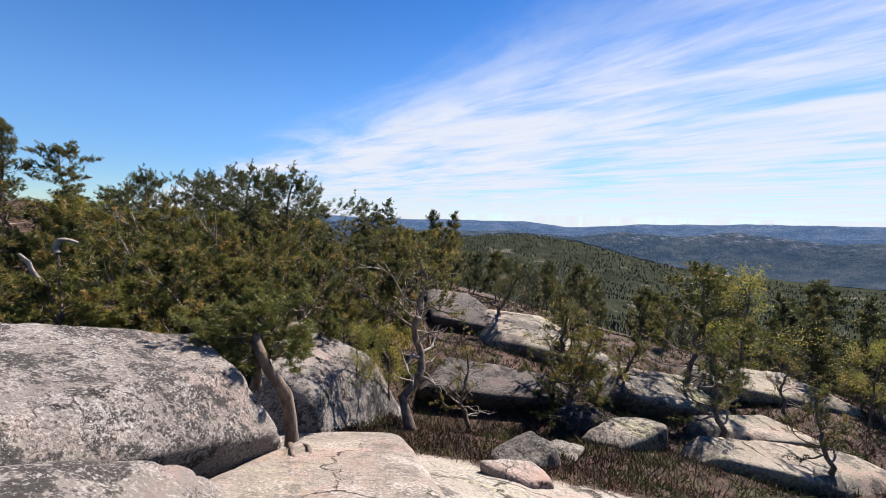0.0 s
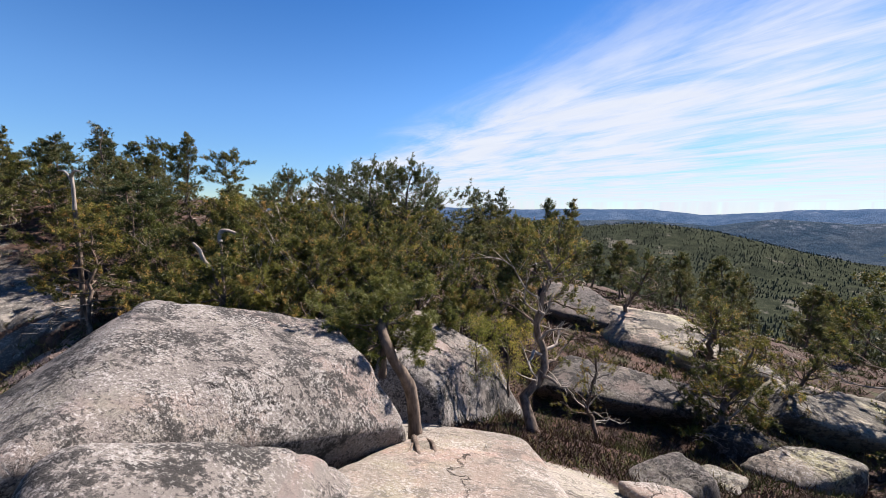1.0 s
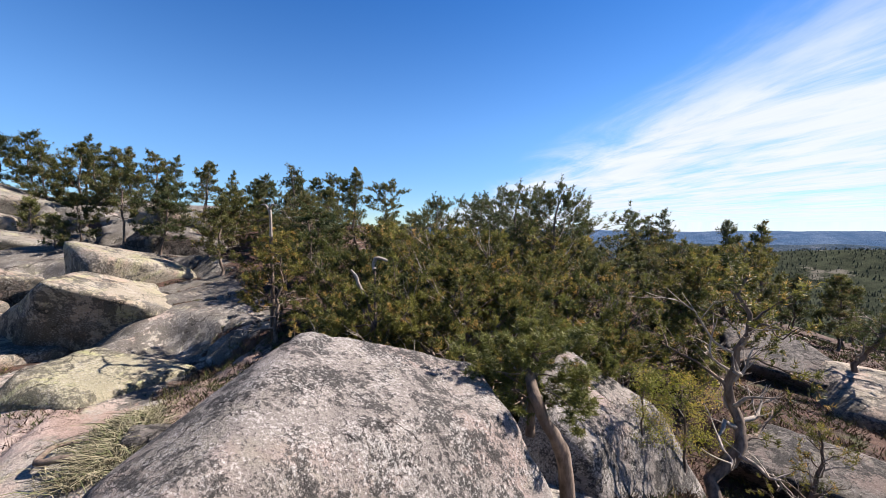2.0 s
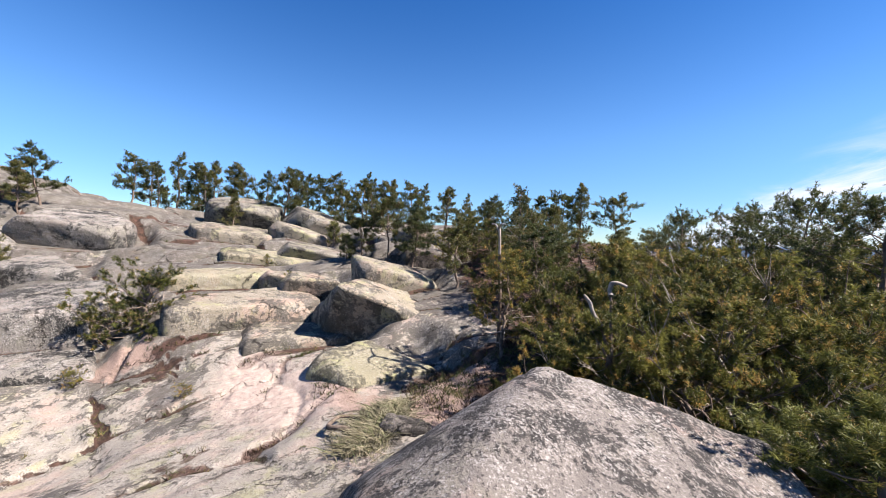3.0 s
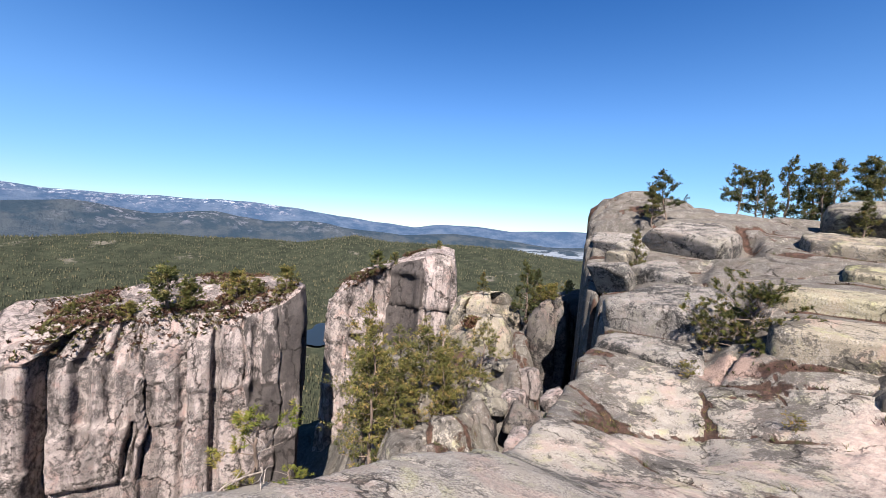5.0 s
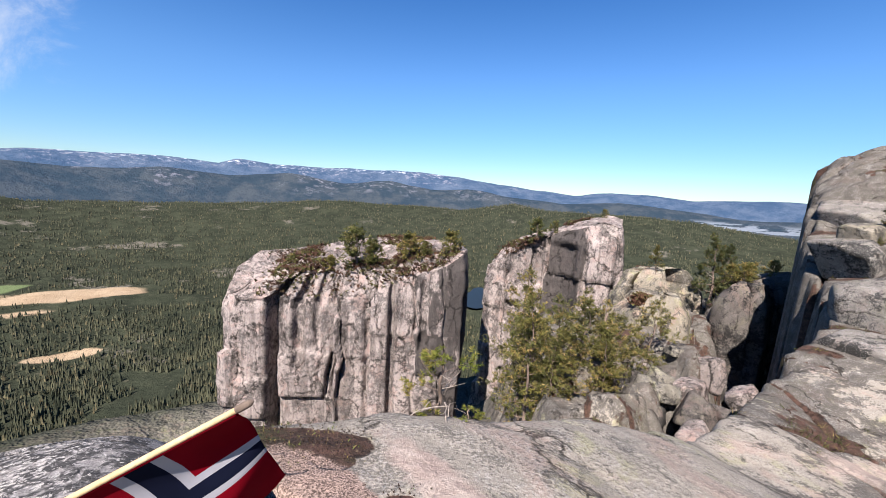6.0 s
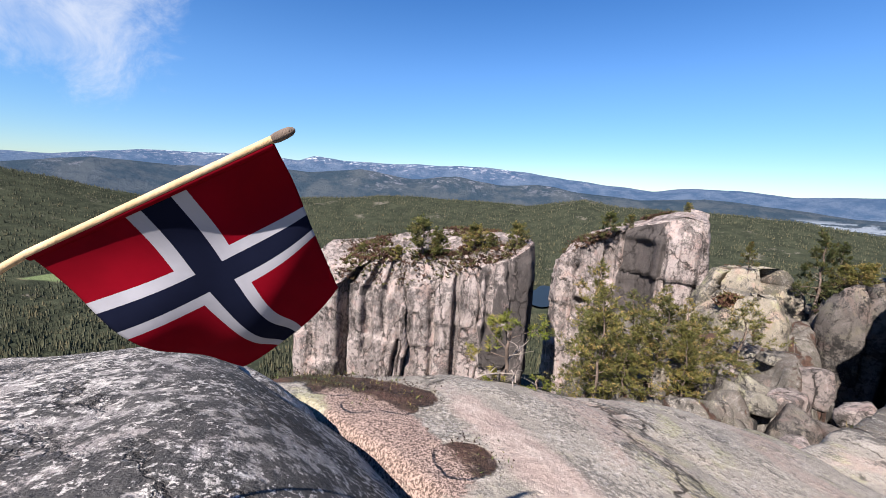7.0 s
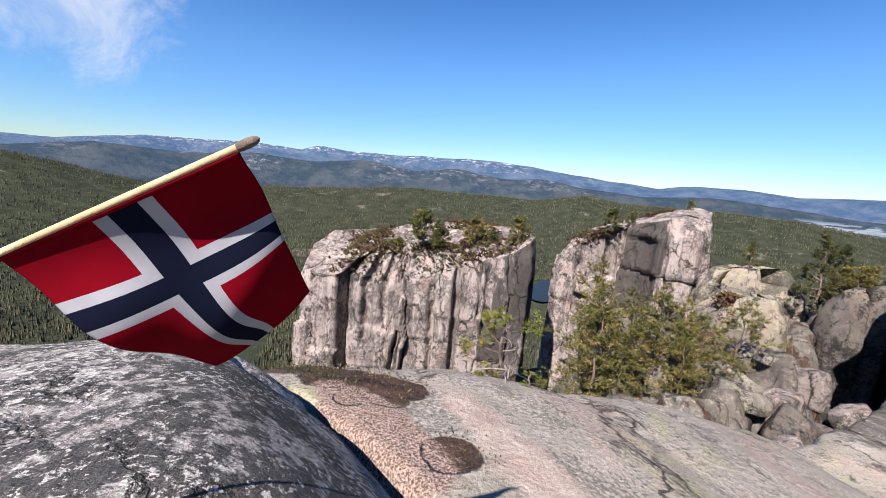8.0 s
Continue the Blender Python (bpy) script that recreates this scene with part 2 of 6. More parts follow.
def mountain_material(name="painted_haze_mountain", low_tone=(0.020, 0.036, 0.060), high_tone=(0.058, 0.075, 0.100), haze_glow=0.22, bare=(0.0, 110.0)):
    """The far mountains of the backdrop: aerial haze painted in as blue tones and a faint glow, bare on top, with
    patches of old snow.
    """
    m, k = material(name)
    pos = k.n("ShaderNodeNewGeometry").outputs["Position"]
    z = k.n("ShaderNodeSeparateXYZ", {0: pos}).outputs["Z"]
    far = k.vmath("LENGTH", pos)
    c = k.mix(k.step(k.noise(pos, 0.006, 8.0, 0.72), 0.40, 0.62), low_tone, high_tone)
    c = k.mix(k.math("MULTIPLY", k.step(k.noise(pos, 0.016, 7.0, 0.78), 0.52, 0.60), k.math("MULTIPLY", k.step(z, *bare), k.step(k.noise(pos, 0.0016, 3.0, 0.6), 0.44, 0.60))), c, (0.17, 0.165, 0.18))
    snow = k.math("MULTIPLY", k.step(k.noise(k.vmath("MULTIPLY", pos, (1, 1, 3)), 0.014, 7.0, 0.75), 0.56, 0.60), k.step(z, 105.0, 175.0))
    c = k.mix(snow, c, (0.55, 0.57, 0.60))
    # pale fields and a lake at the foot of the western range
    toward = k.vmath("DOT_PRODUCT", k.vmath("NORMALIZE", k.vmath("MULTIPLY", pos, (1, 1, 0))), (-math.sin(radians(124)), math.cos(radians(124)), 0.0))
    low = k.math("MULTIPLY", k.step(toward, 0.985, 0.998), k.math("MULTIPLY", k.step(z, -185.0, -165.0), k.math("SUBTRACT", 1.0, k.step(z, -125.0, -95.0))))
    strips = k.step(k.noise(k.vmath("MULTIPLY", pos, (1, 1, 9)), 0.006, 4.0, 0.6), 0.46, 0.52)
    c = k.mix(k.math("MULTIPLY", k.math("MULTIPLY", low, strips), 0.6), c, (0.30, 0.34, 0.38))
    # the blue emission stands in for haze in the air
    finish(k, c, 0.95, k.math("MULTIPLY", k.noise(pos, 0.01, 8.0, 0.75), 60.0), 0.9, 1.0, **{"Specular IOR Level": 0.0, "Emission Color": (0.10, 0.19, 0.36, 1.0), "Emission Strength": haze_glow})
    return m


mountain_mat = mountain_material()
# same painted haze with a weaker glow, over greener tones
foothill_mat = mountain_material("painted_haze_foothills", (0.018, 0.028, 0.032), (0.046, 0.052, 0.050), 0.10, (-130.0, 20.0))


def simple(name, a, b, scale, rough=0.8, bump=0.4, spread=None, stretch=(1, 1, 1), **more):
    """Two tones broken up by noise, or by chance from piece to piece when spread is given."""
    m, k = material(name)
    pos = k.vmath("MULTIPLY", k.n("ShaderNodeTexCoord").outputs["Object"], stretch)
    n = k.noise(pos, scale, 5.0, 0.65)
    c = k.mix(k.step(n, 0.32, 0.7), a, b)
    if spread:
        chance = k.n("ShaderNodeNewGeometry").outputs["Random Per Island"]
        c = k.mix(k.step(chance, spread[1], spread[1] + 0.08), c, spread[0])
        each = k.n("ShaderNodeObjectInfo").outputs["Random"]
        c = k.mix(1.0, c, k.mix(each, (0.75, 0.78, 0.72), (1.2, 1.15, 1.15)), "MULTIPLY")
    finish(k, c, rough, k.noise(pos, scale * 3, 5.0, 0.7) if bump else None, bump, 0.01, **more)
    return m


bark_mat = simple("pine_bark", (0.06, 0.045, 0.036), (0.19, 0.145, 0.115), 14.0, 0.9, 0.8, stretch=(1, 1, 0.3))
dead_wood_mat = simple("weathered_dead_wood", (0.16, 0.135, 0.115), (0.34, 0.295, 0.25), 18.0, 0.85, 0.6, stretch=(1, 1, 0.25))


def foliage(name, a, b, odd, odd_share, scale, through_light=0.35, rough=0.5):
    """Leaves and needles: light passes through them; tones change from tuft to tuft and tree to tree."""
    m, k = material(name)
    pos = k.n("ShaderNodeNewGeometry").outputs["Position"]
    c = k.mix(k.step(k.noise(pos, scale, 4.0, 0.6), 0.35, 0.68), a, b)
    chance = k.n("ShaderNodeNewGeometry").outputs["Random Per Island"]
    lump = k.noise(k.vmath("ADD", pos, (9, 4, 2)), scale * 1.7, 3.0, 0.6)
    c = k.mix(k.step(k.math("ADD", k.math("MULTIPLY", chance, 0.14), lump), 0.76 - 0.6 * odd_share, 0.80 - 0.6 * odd_share), c, odd)
    c = k.mix(1.0, c, k.mix(chance, (0.84, 0.84, 0.84), (1.16, 1.15, 1.14)), "MULTIPLY")
    each = k.n("ShaderNodeObjectInfo").outputs["Random"]
    c = k.mix(1.0, c, k.mix(each, (0.65, 0.76, 0.78), (1.28, 1.18, 1.05)), "MULTIPLY")
    front = k.n("ShaderNodeBsdfPrincipled", {"Base Color": c, "Roughness": rough, "Specular IOR Level": 0.25})
    behind = k.n("ShaderNodeBsdfTranslucent", {"Color": c})
    both = k.n("ShaderNodeMixShader", {0: through_light, 1: front.outputs[0], 2: behind.outputs[0]})
    k.n("ShaderNodeOutputMaterial", {0: both})
    return m


needle_mat = foliage("pine_needles", (0.026, 0.035, 0.010), (0.190, 0.182, 0.044), (0.31, 0.20, 0.065), 0.17, 3.2, 0.42)
far_needle_mat = foliage("skyline_pine_needles", (0.052, 0.064, 0.022), (0.115, 0.115, 0.040), (0.14, 0.10, 0.04), 0.15, 1.8, 0.42)
spruce_mat = foliage("spruce_needles", (0.028, 0.038, 0.014), (0.060, 0.068, 0.025), (0.08, 0.07, 0.03), 0.18, 0.6)
gully_needle_mat = foliage("sunlit_pine_needles", (0.066, 0.074, 0.022), (0.175, 0.170, 0.055), (0.26, 0.20, 0.08), 0.22, 1.2, 0.45)
bush_mat = foliage("long_pine_needles", (0.075, 0.082, 0.018), (0.18, 0.172, 0.042), (0.22, 0.17, 0.05), 0.12, 5.0)
leaf_mat = foliage("fresh_birch_leaves", (0.14, 0.16, 0.025), (0.26, 0.255, 0.055), (0.32, 0.25, 0.07), 0.25, 2.0, 0.5)
heather_mat = foliage("dry_heather", (0.036, 0.019, 0.014), (0.095, 0.050, 0.034), (0.07, 0.07, 0.025), 0.30, 0.8, 0.15, 0.9)
forest_mat = foliage("forest_conifers", (0.022, 0.029, 0.019), (0.052, 0.058, 0.038), (0.075, 0.072, 0.045), 0.16, 0.03, 0.1, 0.9)
water_mat, k_ = material("lake_water")
finish(k_, (0.012, 0.018, 0.024), 0.35, k_.noise(k_.n("ShaderNodeNewGeometry").outputs["Position"], 0.4, 3.0), 0.3, 0.05, **{"Specular IOR Level": 0.06})
# ================= noise and mesh helpers =================
def hashed(ix, iy, iz, seed):
    h = (ix * 374761393 + iy * 668265263 + iz * 2147483647 + seed * 1274126177) & 0xFFFFFFFF
    h = ((h ^ (h >> 13)) * 1274126177) & 0xFFFFFFFF
    h = ((h ^ (h >> 16)) * 2246822519) & 0xFFFFFFFF
    return ((h ^ (h >> 15)) & 0xFFFFFF) / float(0xFFFFFF)


def value_noise(x, y, z, seed=0):
    """Smooth noise in -1..1."""
    fx, fy, fz = np.floor(x), np.floor(y), np.floor(z)
    ix, iy, iz = fx.astype(np.int64), fy.astype(np.int64), fz.astype(np.int64)
    tx, ty, tz = x - fx, y - fy, z - fz
    tx, ty, tz = (t * t * t * (t * (t * 6 - 15) + 10) for t in (tx, ty, tz))
    total = 0.0
    for dx in (0, 1):
        for dy in (0, 1):
            for dz in (0, 1):
                wgt = (tx if dx else 1 - tx) * (ty if dy else 1 - ty) * (tz if dz else 1 - tz)
                total = total + wgt * hashed(ix + dx, iy + dy, iz + dz, seed)
    return total * 2 - 1


def fbm(x, y, z=0.0, scale=1.0, octaves=4, seed=0, gain=0.5):
    x, y = np.asarray(x, float), np.asarray(y, float)
    z = np.zeros_like(x) + z
    total, amp, norm = 0.0, 1.0, 0.0
    for o in range(octaves):
        s = scale * 2.03 ** o
        total = total + amp * value_noise(x * s + 17.3 * o, y * s - 9.1 * o, z * s + 4.7 * o, seed + o)
        norm += amp
        amp *= gain
    return total / norm


def smooth(e0, e1, x):
    t = np.clip((x - e0) / (e1 - e0), 0, 1)
    return t * t * (3 - 2 * t)


def slabs(x, y, size_x, size_y, seed):
    """Rock sheets parted by joints: distance to the nearest joint, and the height and tilt of the sheet."""
    u, v = x / size_x, y / size_y
    iu, iv = np.floor(u).astype(np.int64), np.floor(v).astype(np.int64)
    best, second = np.full(x.shape, 9.0), np.full(x.shape, 9.0)
    lift = np.zeros(x.shape)
    for du in (-1, 0, 1):
        for dv in (-1, 0, 1):
            cu, cv = iu + du, iv + dv
            pu, pv = cu + 0.1 + 0.8 * hashed(cu, cv, cu * 0, seed), cv + 0.1 + 0.8 * hashed(cu, cv, cu * 0, seed + 1)
            d = np.hypot(u - pu, v - pv)
            h = (hashed(cu, cv, cu * 0, seed + 2) - 0.5) + (u - pu) * (hashed(cu, cv, cu * 0, seed + 3) - 0.5) * 1.1 + (v - pv) * (hashed(cu, cv, cu * 0, seed + 4) - 0.5) * 0.9
            closer = d < best
            second = np.where(closer, best, np.minimum(second, d))
            lift = np.where(closer, h, lift)
            best = np.where(closer, d, best)
    return second - best, lift


def mesh_of(name, verts, faces, mats, shade=True, slots=None):
    """A mesh from numpy arrays; faces all of one size."""
    verts, faces = np.asarray(verts, np.float32), np.asarray(faces, np.int32)
    me = bpy.data.meshes.new(name)
    me.vertices.add(len(verts))
    me.vertices.foreach_set("co", verts.ravel())
    k = faces.shape[1]
    me.loops.add(faces.size)
    me.loops.foreach_set("vertex_index", faces.ravel())
    me.polygons.add(len(faces))
    me.polygons.foreach_set("loop_start", np.arange(len(faces), dtype=np.int32) * k)
    me.polygons.foreach_set("use_smooth", np.full(len(faces), shade))
    for m in mats if isinstance(mats, (list, tuple)) else [mats]:
        me.materials.append(m)
    if slots is not None:
        me.polygons.foreach_set("material_index", np.asarray(slots, np.int32))
    me.update(calc_edges=True)
    me.validate()
    return me


def child(name, me, parent, label=""):
    ob = new(name, me)
    ob.parent = parent
    return tagged(ob, label) if label else ob


def grid_faces(rows, cols, wrap=False):
    i, j = np.meshgrid(np.arange(rows - 1), np.arange(cols if wrap else cols - 1), indexing="ij")
    a, b = i * cols + j, i * cols + (j + 1) % cols
    return np.stack([a, b, b + cols, a + cols], -1).reshape(-1, 4)


# ================= the land =================
# knolls and hollows of the granite hill (x, y, height)
SUMMIT = [(0.3, -0.7, -0.05), (-0.3, -3.4, -0.36), (-3.2, -4.2, -1.1), (-4.6, -4.4, -1.6), (2.4, -1.6, 0.0), (3.5, -4.0, -1.0),
          (0.2, 1.9, -0.25), (0.1, 3.2, -0.75), (1.3, 4.3, -1.35), (3.0, 5.3, -1.7), (6.5, 4.7, -1.9), (7.5, 6.8, -2.2), (5.5, 9.0, -2.5),
          (10.0, 11.0, -2.5), (1.0, 14.0, -1.3), (4.5, 11.7, -2.2), (-2.0, 4.8, -0.9), (-4.0, 10.0, -0.6), (4.0, 1.0, -1.0),
          (14.0, 18.0, -5.0), (0.0, 26.0, -2.5), (22.0, 6.0, -7.0), (10.0, -8.0, -5.0)]
WEST_KNOB = [(-6.7, -4.7, -2.75), (-8.8, -5.8, -3.0), (-11.4, -6.4, -3.6), (-11.7, -4.4, -3.75), (-9.3, -2.7, -3.0), (-11.2, 0.3, -2.6), (-9.9, 2.5, -1.9), (-5.0, 1.5, -1.6),
             (-14.6, -1.6, -2.5), (-17.0, -2.2, -1.9), (-16.7, -5.4, -2.6), (-20.6, -8.0, -0.9), (-19.0, 2.2, -0.7), (-24.0, -2.7, 0.0),
             (-24.5, -12.5, -1.6), (-28.0, -0.3, 1.3), (-30.0, -11.0, 2.1), (-35.0, -3.0, 3.0), (-37.4, -16.5, 6.1), (-40.2, -12.5, 4.9),
             (-39.0, 1.6, 3.6), (-33.5, 7.0, 3.1), (-24.5, 9.6, 1.9), (-12.0, 6.0, -0.9), (-8.0, 6.5, -1.0), (-14.0, 12.0, 0.4), (-48.0, -4.0, 4.0), (-30.0, 18.0, 2.5)]
EDGE_X = [-60.0, -38.0, -32.5, -24.7, -19.7, -13.0, -8.8, -5.0, -1.5, 1.0, 3.0, 8.0, 30.0]
EDGE_Y = [-24.0, -20.0, -18.2, -13.6, -10.5, -8.2, -6.35, -4.85, -4.35, -4.1, -5.2, -9.0, -22.0]

# sheets of granite on the western slope: sort, lip, length, depth, front, tilt, fall, undercut
SHEET_ROWS = [("p", -17.1, -0.2, -0.9, 7.2, 2.4, 1.0, 8, 0, 0.0), ("p", -14.7, 1.4, -1.8, 3.6, 2.1, 0.3, 8, 0, 0.0), ("g", -21.1, -1.2, -0.05, 4.6, 2.0, 0.7, 6, 0, 0.0), ("p", -20.1, 1.1, -0.05, 1.8, 1.2, 0.55, 8, 0.1, 0.3),
              ("p", -19.0, 2.2, -0.1, 2.4, 1.6, 0.35, 8, 0.1, 0.3), ("g", -25.1, 0.9, 0.5, 7.0, 3.0, 0.45, 10, 0.1, 0.1), ("p", -30.1, -1.2, 2.0, 8.0, 4.1, 0.8, 10, 0.08, 0.1), ("l", -25.9, 3.3, 0.95, 4.8, 2.6, 0.65, 10, 0.15, 0.5),
              ("p", -29.0, 2.9, 2.15, 2.8, 2.5, 0.75, 12, 0.2, 0.2), ("l", -34.1, -0.9, 4.0, 10.5, 4.7, 1.9, 14, 0.03, 0.6), ("l", -31.8, 4.9, 3.1, 6.4, 5.4, 1.3, 14, 0.24, 0.4), ("k", -28.6, -9.3, 2.3, 6.2, 4.0, 1.75, 14, 0.03, 0.4),
              ("k", -28.0, -13.6, 1.5, 3.8, 3.5, 0.6, 14, 0, 0.3), ("p", -25.3, -12.4, 0.9, 1.4, 1.2, 0.55, 8, 0, 0.2), ("k", -23.6, -12.2, 0.1, 3.0, 1.9, 0.9, 6, -0.1, 0.4), ("k", -24.3, -9.6, 0.1, 4.0, 3.0, 0.6, 9, 0, 0.1),
              ("k", -19.1, -7.6, -1.2, 6.2, 4.3, 1.5, 10, -0.06, 0.0), ("k", -16.2, -6.8, -2.6, 4.0, 2.1, 0.35, 6, 0, 0.1), ("p", -23.1, 9.8, 2.2, 3.2, 2.5, 0.8, 10, 0.2, 0.3), ("p", -22.1, 10.8, 1.9, 2.0, 2.0, 0.75, 8, 0.2, 0.2),
              ("d", -19.4, 8.3, 1.2, 2.8, 2.2, 1.05, 8, 0.1, 0.2), ("p", -16.1, 5.4, 0.35, 3.2, 2.2, 0.4, 12, 0.22, 0.2), ("g", -10.5, 3.5, -1.93, 2.7, 2.5, 0.16, 9, -0.03, 0.1)]
# the same for the southern heath
HEATH_ROWS = [("d", 1.55, 11.5, -1.47, 2.5, 2.6, 0.35, 12, 0.06, 0.6), ("p", 3.75, 9.9, -1.78, 3.4, 3.0, 0.2, 8, 0.10, 0.3), ("d", 1.7, 6.93, -1.68, 3.2, 1.3, 0.45, 6, 0.05, 0.6), ("p", 5.35, 7.3, -1.92, 2.8, 1.6, 0.3, 6, 0.2, 0.5),
              ("p", 8.54, 8.39, -2.15, 3.8, 1.5, 0.2, 6, 0.12, 0.3), ("p", 6.41, 6.11, -2.0, 2.3, 0.9, 0.12, 2, 0.12, 0.3), ("p", 5.87, 4.65, -1.8, 3.8, 1.0, 0.15, 2, 0.16, 0.3)]


def plate(points):
    """A thin plate bent over the knolls."""
    p = np.array(points)
    d = np.hypot(p[:, None, 0] - p[None, :, 0], p[:, None, 1] - p[None, :, 1])
    kern = np.where(d > 0, d * d * np.log(d + 1e-9), 0.0) + np.eye(len(p)) * 0.15
    q = np.c_[np.ones(len(p)), p[:, :2]]
    left = np.block([[kern, q], [q.T, np.zeros((3, 3))]])
    sol = np.linalg.solve(left, np.r_[p[:, 2], 0, 0, 0])

    def height(x, y):
        out = sol[-3] + sol[-2] * x + sol[-1] * y
        for (px_, py_, _), c in zip(points, sol):
            d = np.hypot(x - px_, y - py_)
            out = out + c * d * d * np.log(d + 1e-9)
        return out
    return height


hill = plate(SUMMIT + WEST_KNOB)

# skylines as seen from the hilltop: azimuth to the left of +y, elevation, both in degrees
FAR_AZ = [-60, -47, -33, -24, -17, -11, -5, 10, 60, 110, 122, 129, 133.6, 138, 142.6, 146.6, 153.7, 160, 165, 174, 183, 187, 189, 195, 201, 206, 213, 225, 250, 300]
FAR_EL = [1.2, 1.27, 1.08, 0.78, 0.2, 0.83, 0.69, 0.6, 0.6, 0.6, 0.65, 0.22, 0.81, 0.8, 0.3, 0.5, 1.3, 2.05, 2.3, 2.2, 2.15, 2.5, 1.85, 2.2, 1.9, 1.9, 0.85, 0.8, 0.9, 1.2]
MID_AZ = [-60, -48, -36, -30, -24, -18, -11.5, -6, 10, 60, 118, 122, 129, 136, 146, 150.5, 158, 163, 169, 176, 183, 191, 206, 213, 217, 230, 260, 300]
MID_EL = [-6.0, -5.8, -5.4, -4.4, -2.9, -1.5, -0.85, -1.2, -3, -3, -3.3, -3.0, -2.1, -1.9, -1.95, -1.25, -2.6, -2.3, -2.3, -2.1, -2.7, -3.0, -3.2, -1.5, -0.6, -0.6, -2, -3]
FLOOR = -220.0


def bearing(x, y):
    """Degrees to the left of +y, from -60 to 300."""
    return (np.degrees(np.arctan2(-x, y)) + 60) % 360 - 60


def land(x, y):
    """Height of the ground, and how far it is heath soil, gravel, forest and meadow."""
    r, az = np.hypot(x, y), bearing(x, y)
    wx = x + 0.6 * fbm(x, y, 0, 0.35, 3, 5)
    wy = y + 0.6 * fbm(x, y, 0, 0.35, 3, 6)
    top = hill(x, y)
    west = smooth(-6.0, -10.0, x)
    # sheets of granite peel off in steps with rounded lips and a cleft at the foot of each
    lift = top + 0.55 * fbm(wx, wy, 0, 0.085, 2, 11) + 0.30 * fbm(wx, wy, 0, 0.3, 3, 12)
    tread = 1.05
    q = lift / tread + 0.5
    frac = q - np.floor(q)
    lip = 1 - (1 - np.minimum(1.0, frac / 0.34)) ** 2.2
    detail = (np.floor(q) + 0.80 * lip + 0.20 * frac - q) * tread
    cleft = np.exp(-(np.minimum(frac, 1 - frac) / 0.035) ** 2)
    sub = (lift + 0.25 * fbm(wx, wy, 0, 0.7, 2, 13)) / 0.31
    sf = sub - np.floor(sub)
    small_step = (1 - (1 - sf) ** 3 - sf) * 0.31
    knob = west * (0.14 + 0.36 * smooth(-14.5, -19.0, x))
    vx, vy = x + 1.1 * fbm(x, y, 0, 0.16, 3, 15) + 0.25 * fbm(x, y, 0, 0.9, 2, 17), y + 1.5 * fbm(x, y, 0, 0.13, 3, 16) + 0.25 * fbm(x, y, 0, 0.9, 2, 18)
    rim, sheet = slabs(vx, vy, 3.0, 6.2, 400)
    rim_b, sheet_b = slabs(vx + 0.3 * vy, vy, 1.1, 1.7, 500)
    joint = np.exp(-(rim / 0.042) ** 2)
    joint_b = np.exp(-(rim_b / 0.06) ** 2) * smooth(0.0, 0.3, fbm(x, y, 0, 0.17, 2, 19))
    bulge = 1 - (1 - np.minimum(1.0, rim / 0.13)) ** 2.2
    top = top + (0.08 + 0.72 * knob) * (1.1 * detail - 0.22 - 0.22 * cleft)
    top = top + (0.05 * (1 - west) * smooth(3.5, 5.5, r) + west * (0.14 + 0.40 * smooth(-14.5, -19.0, x))) * (0.62 * sheet + 0.16 * (bulge - 0.85) - 0.72 * joint)
    top = top + west * (0.02 + 0.28 * smooth(-14.5, -19.0, x)) * (sheet_b * smooth(0.0, 0.3, fbm(x, y, 0, 0.17, 2, 19)) - 0.55 * joint_b)
    top = top + (0.15 + 0.25 * west) * (small_step - 0.1) * smooth(-0.1, 0.35, fbm(x, y, 0, 0.2, 2, 14)) + 0.09 * fbm(x, y, 0, 0.45, 4, 3) * (1 - 0.4 * west) + 0.03 * fbm(x, y, 0, 2.2, 3, 4)
    # the slope steps down at the lip of each sheet
    foot = 0.0 * x
    for facing, (_, lx, ly, lz, length, depth, front, tilt, fall, _) in [(12, row) for row in SHEET_ROWS] + [(-82, row) for row in HEATH_ROWS]:
        ca, sa = math.cos(radians(facing)), math.sin(radians(facing))
        before, along = (x - lx) * ca + (y - ly) * sa, -(x - lx) * sa + (y - ly) * ca
        wide_in = smooth(length / 2 + 0.9, length / 2 - 0.1, np.abs(along))
        share = wide_in * smooth(2.2, 0.4, before) * smooth(-depth, -0.65 * depth, before)
        bed = lz - 0.9 * front - fall * along + math.tan(radians(tilt)) * np.maximum(0, -before) - 0.06 * np.maximum(0, before)
        top = np.where(bed < top, top + (bed - top) * share, top)
        foot = np.maximum(foot, wide_in * np.exp(-((before - 0.15) / 0.38) ** 2))
    # the cleft between the boulder and the northern ledge
    ax, ay, bx, by = 0.69, -3.10, 0.00, -2.14
    along = np.clip(((x - ax) * (bx - ax) + (y - ay) * (by - ay)) / ((bx - ax) ** 2 + (by - ay) ** 2), 0, 1)
    gap = np.hypot(x - ax - along * (bx - ax), y - ay - along * (by - ay))
    top = top - 0.16 * np.exp(-(gap / 0.095) ** 4)
    # the cliff line on the north side, and the gully below it
    edge = np.interp(x, EDGE_X, EDGE_Y) + 0.5 * fbm(x, y, 0, 0.3, 3, 21) + smooth(-12, -15, x) * (1.5 * sheet + 0.6 * sheet_b) + 0.15 * fbm(x, y, 0, 1.4, 2, 22)
    over = edge - y
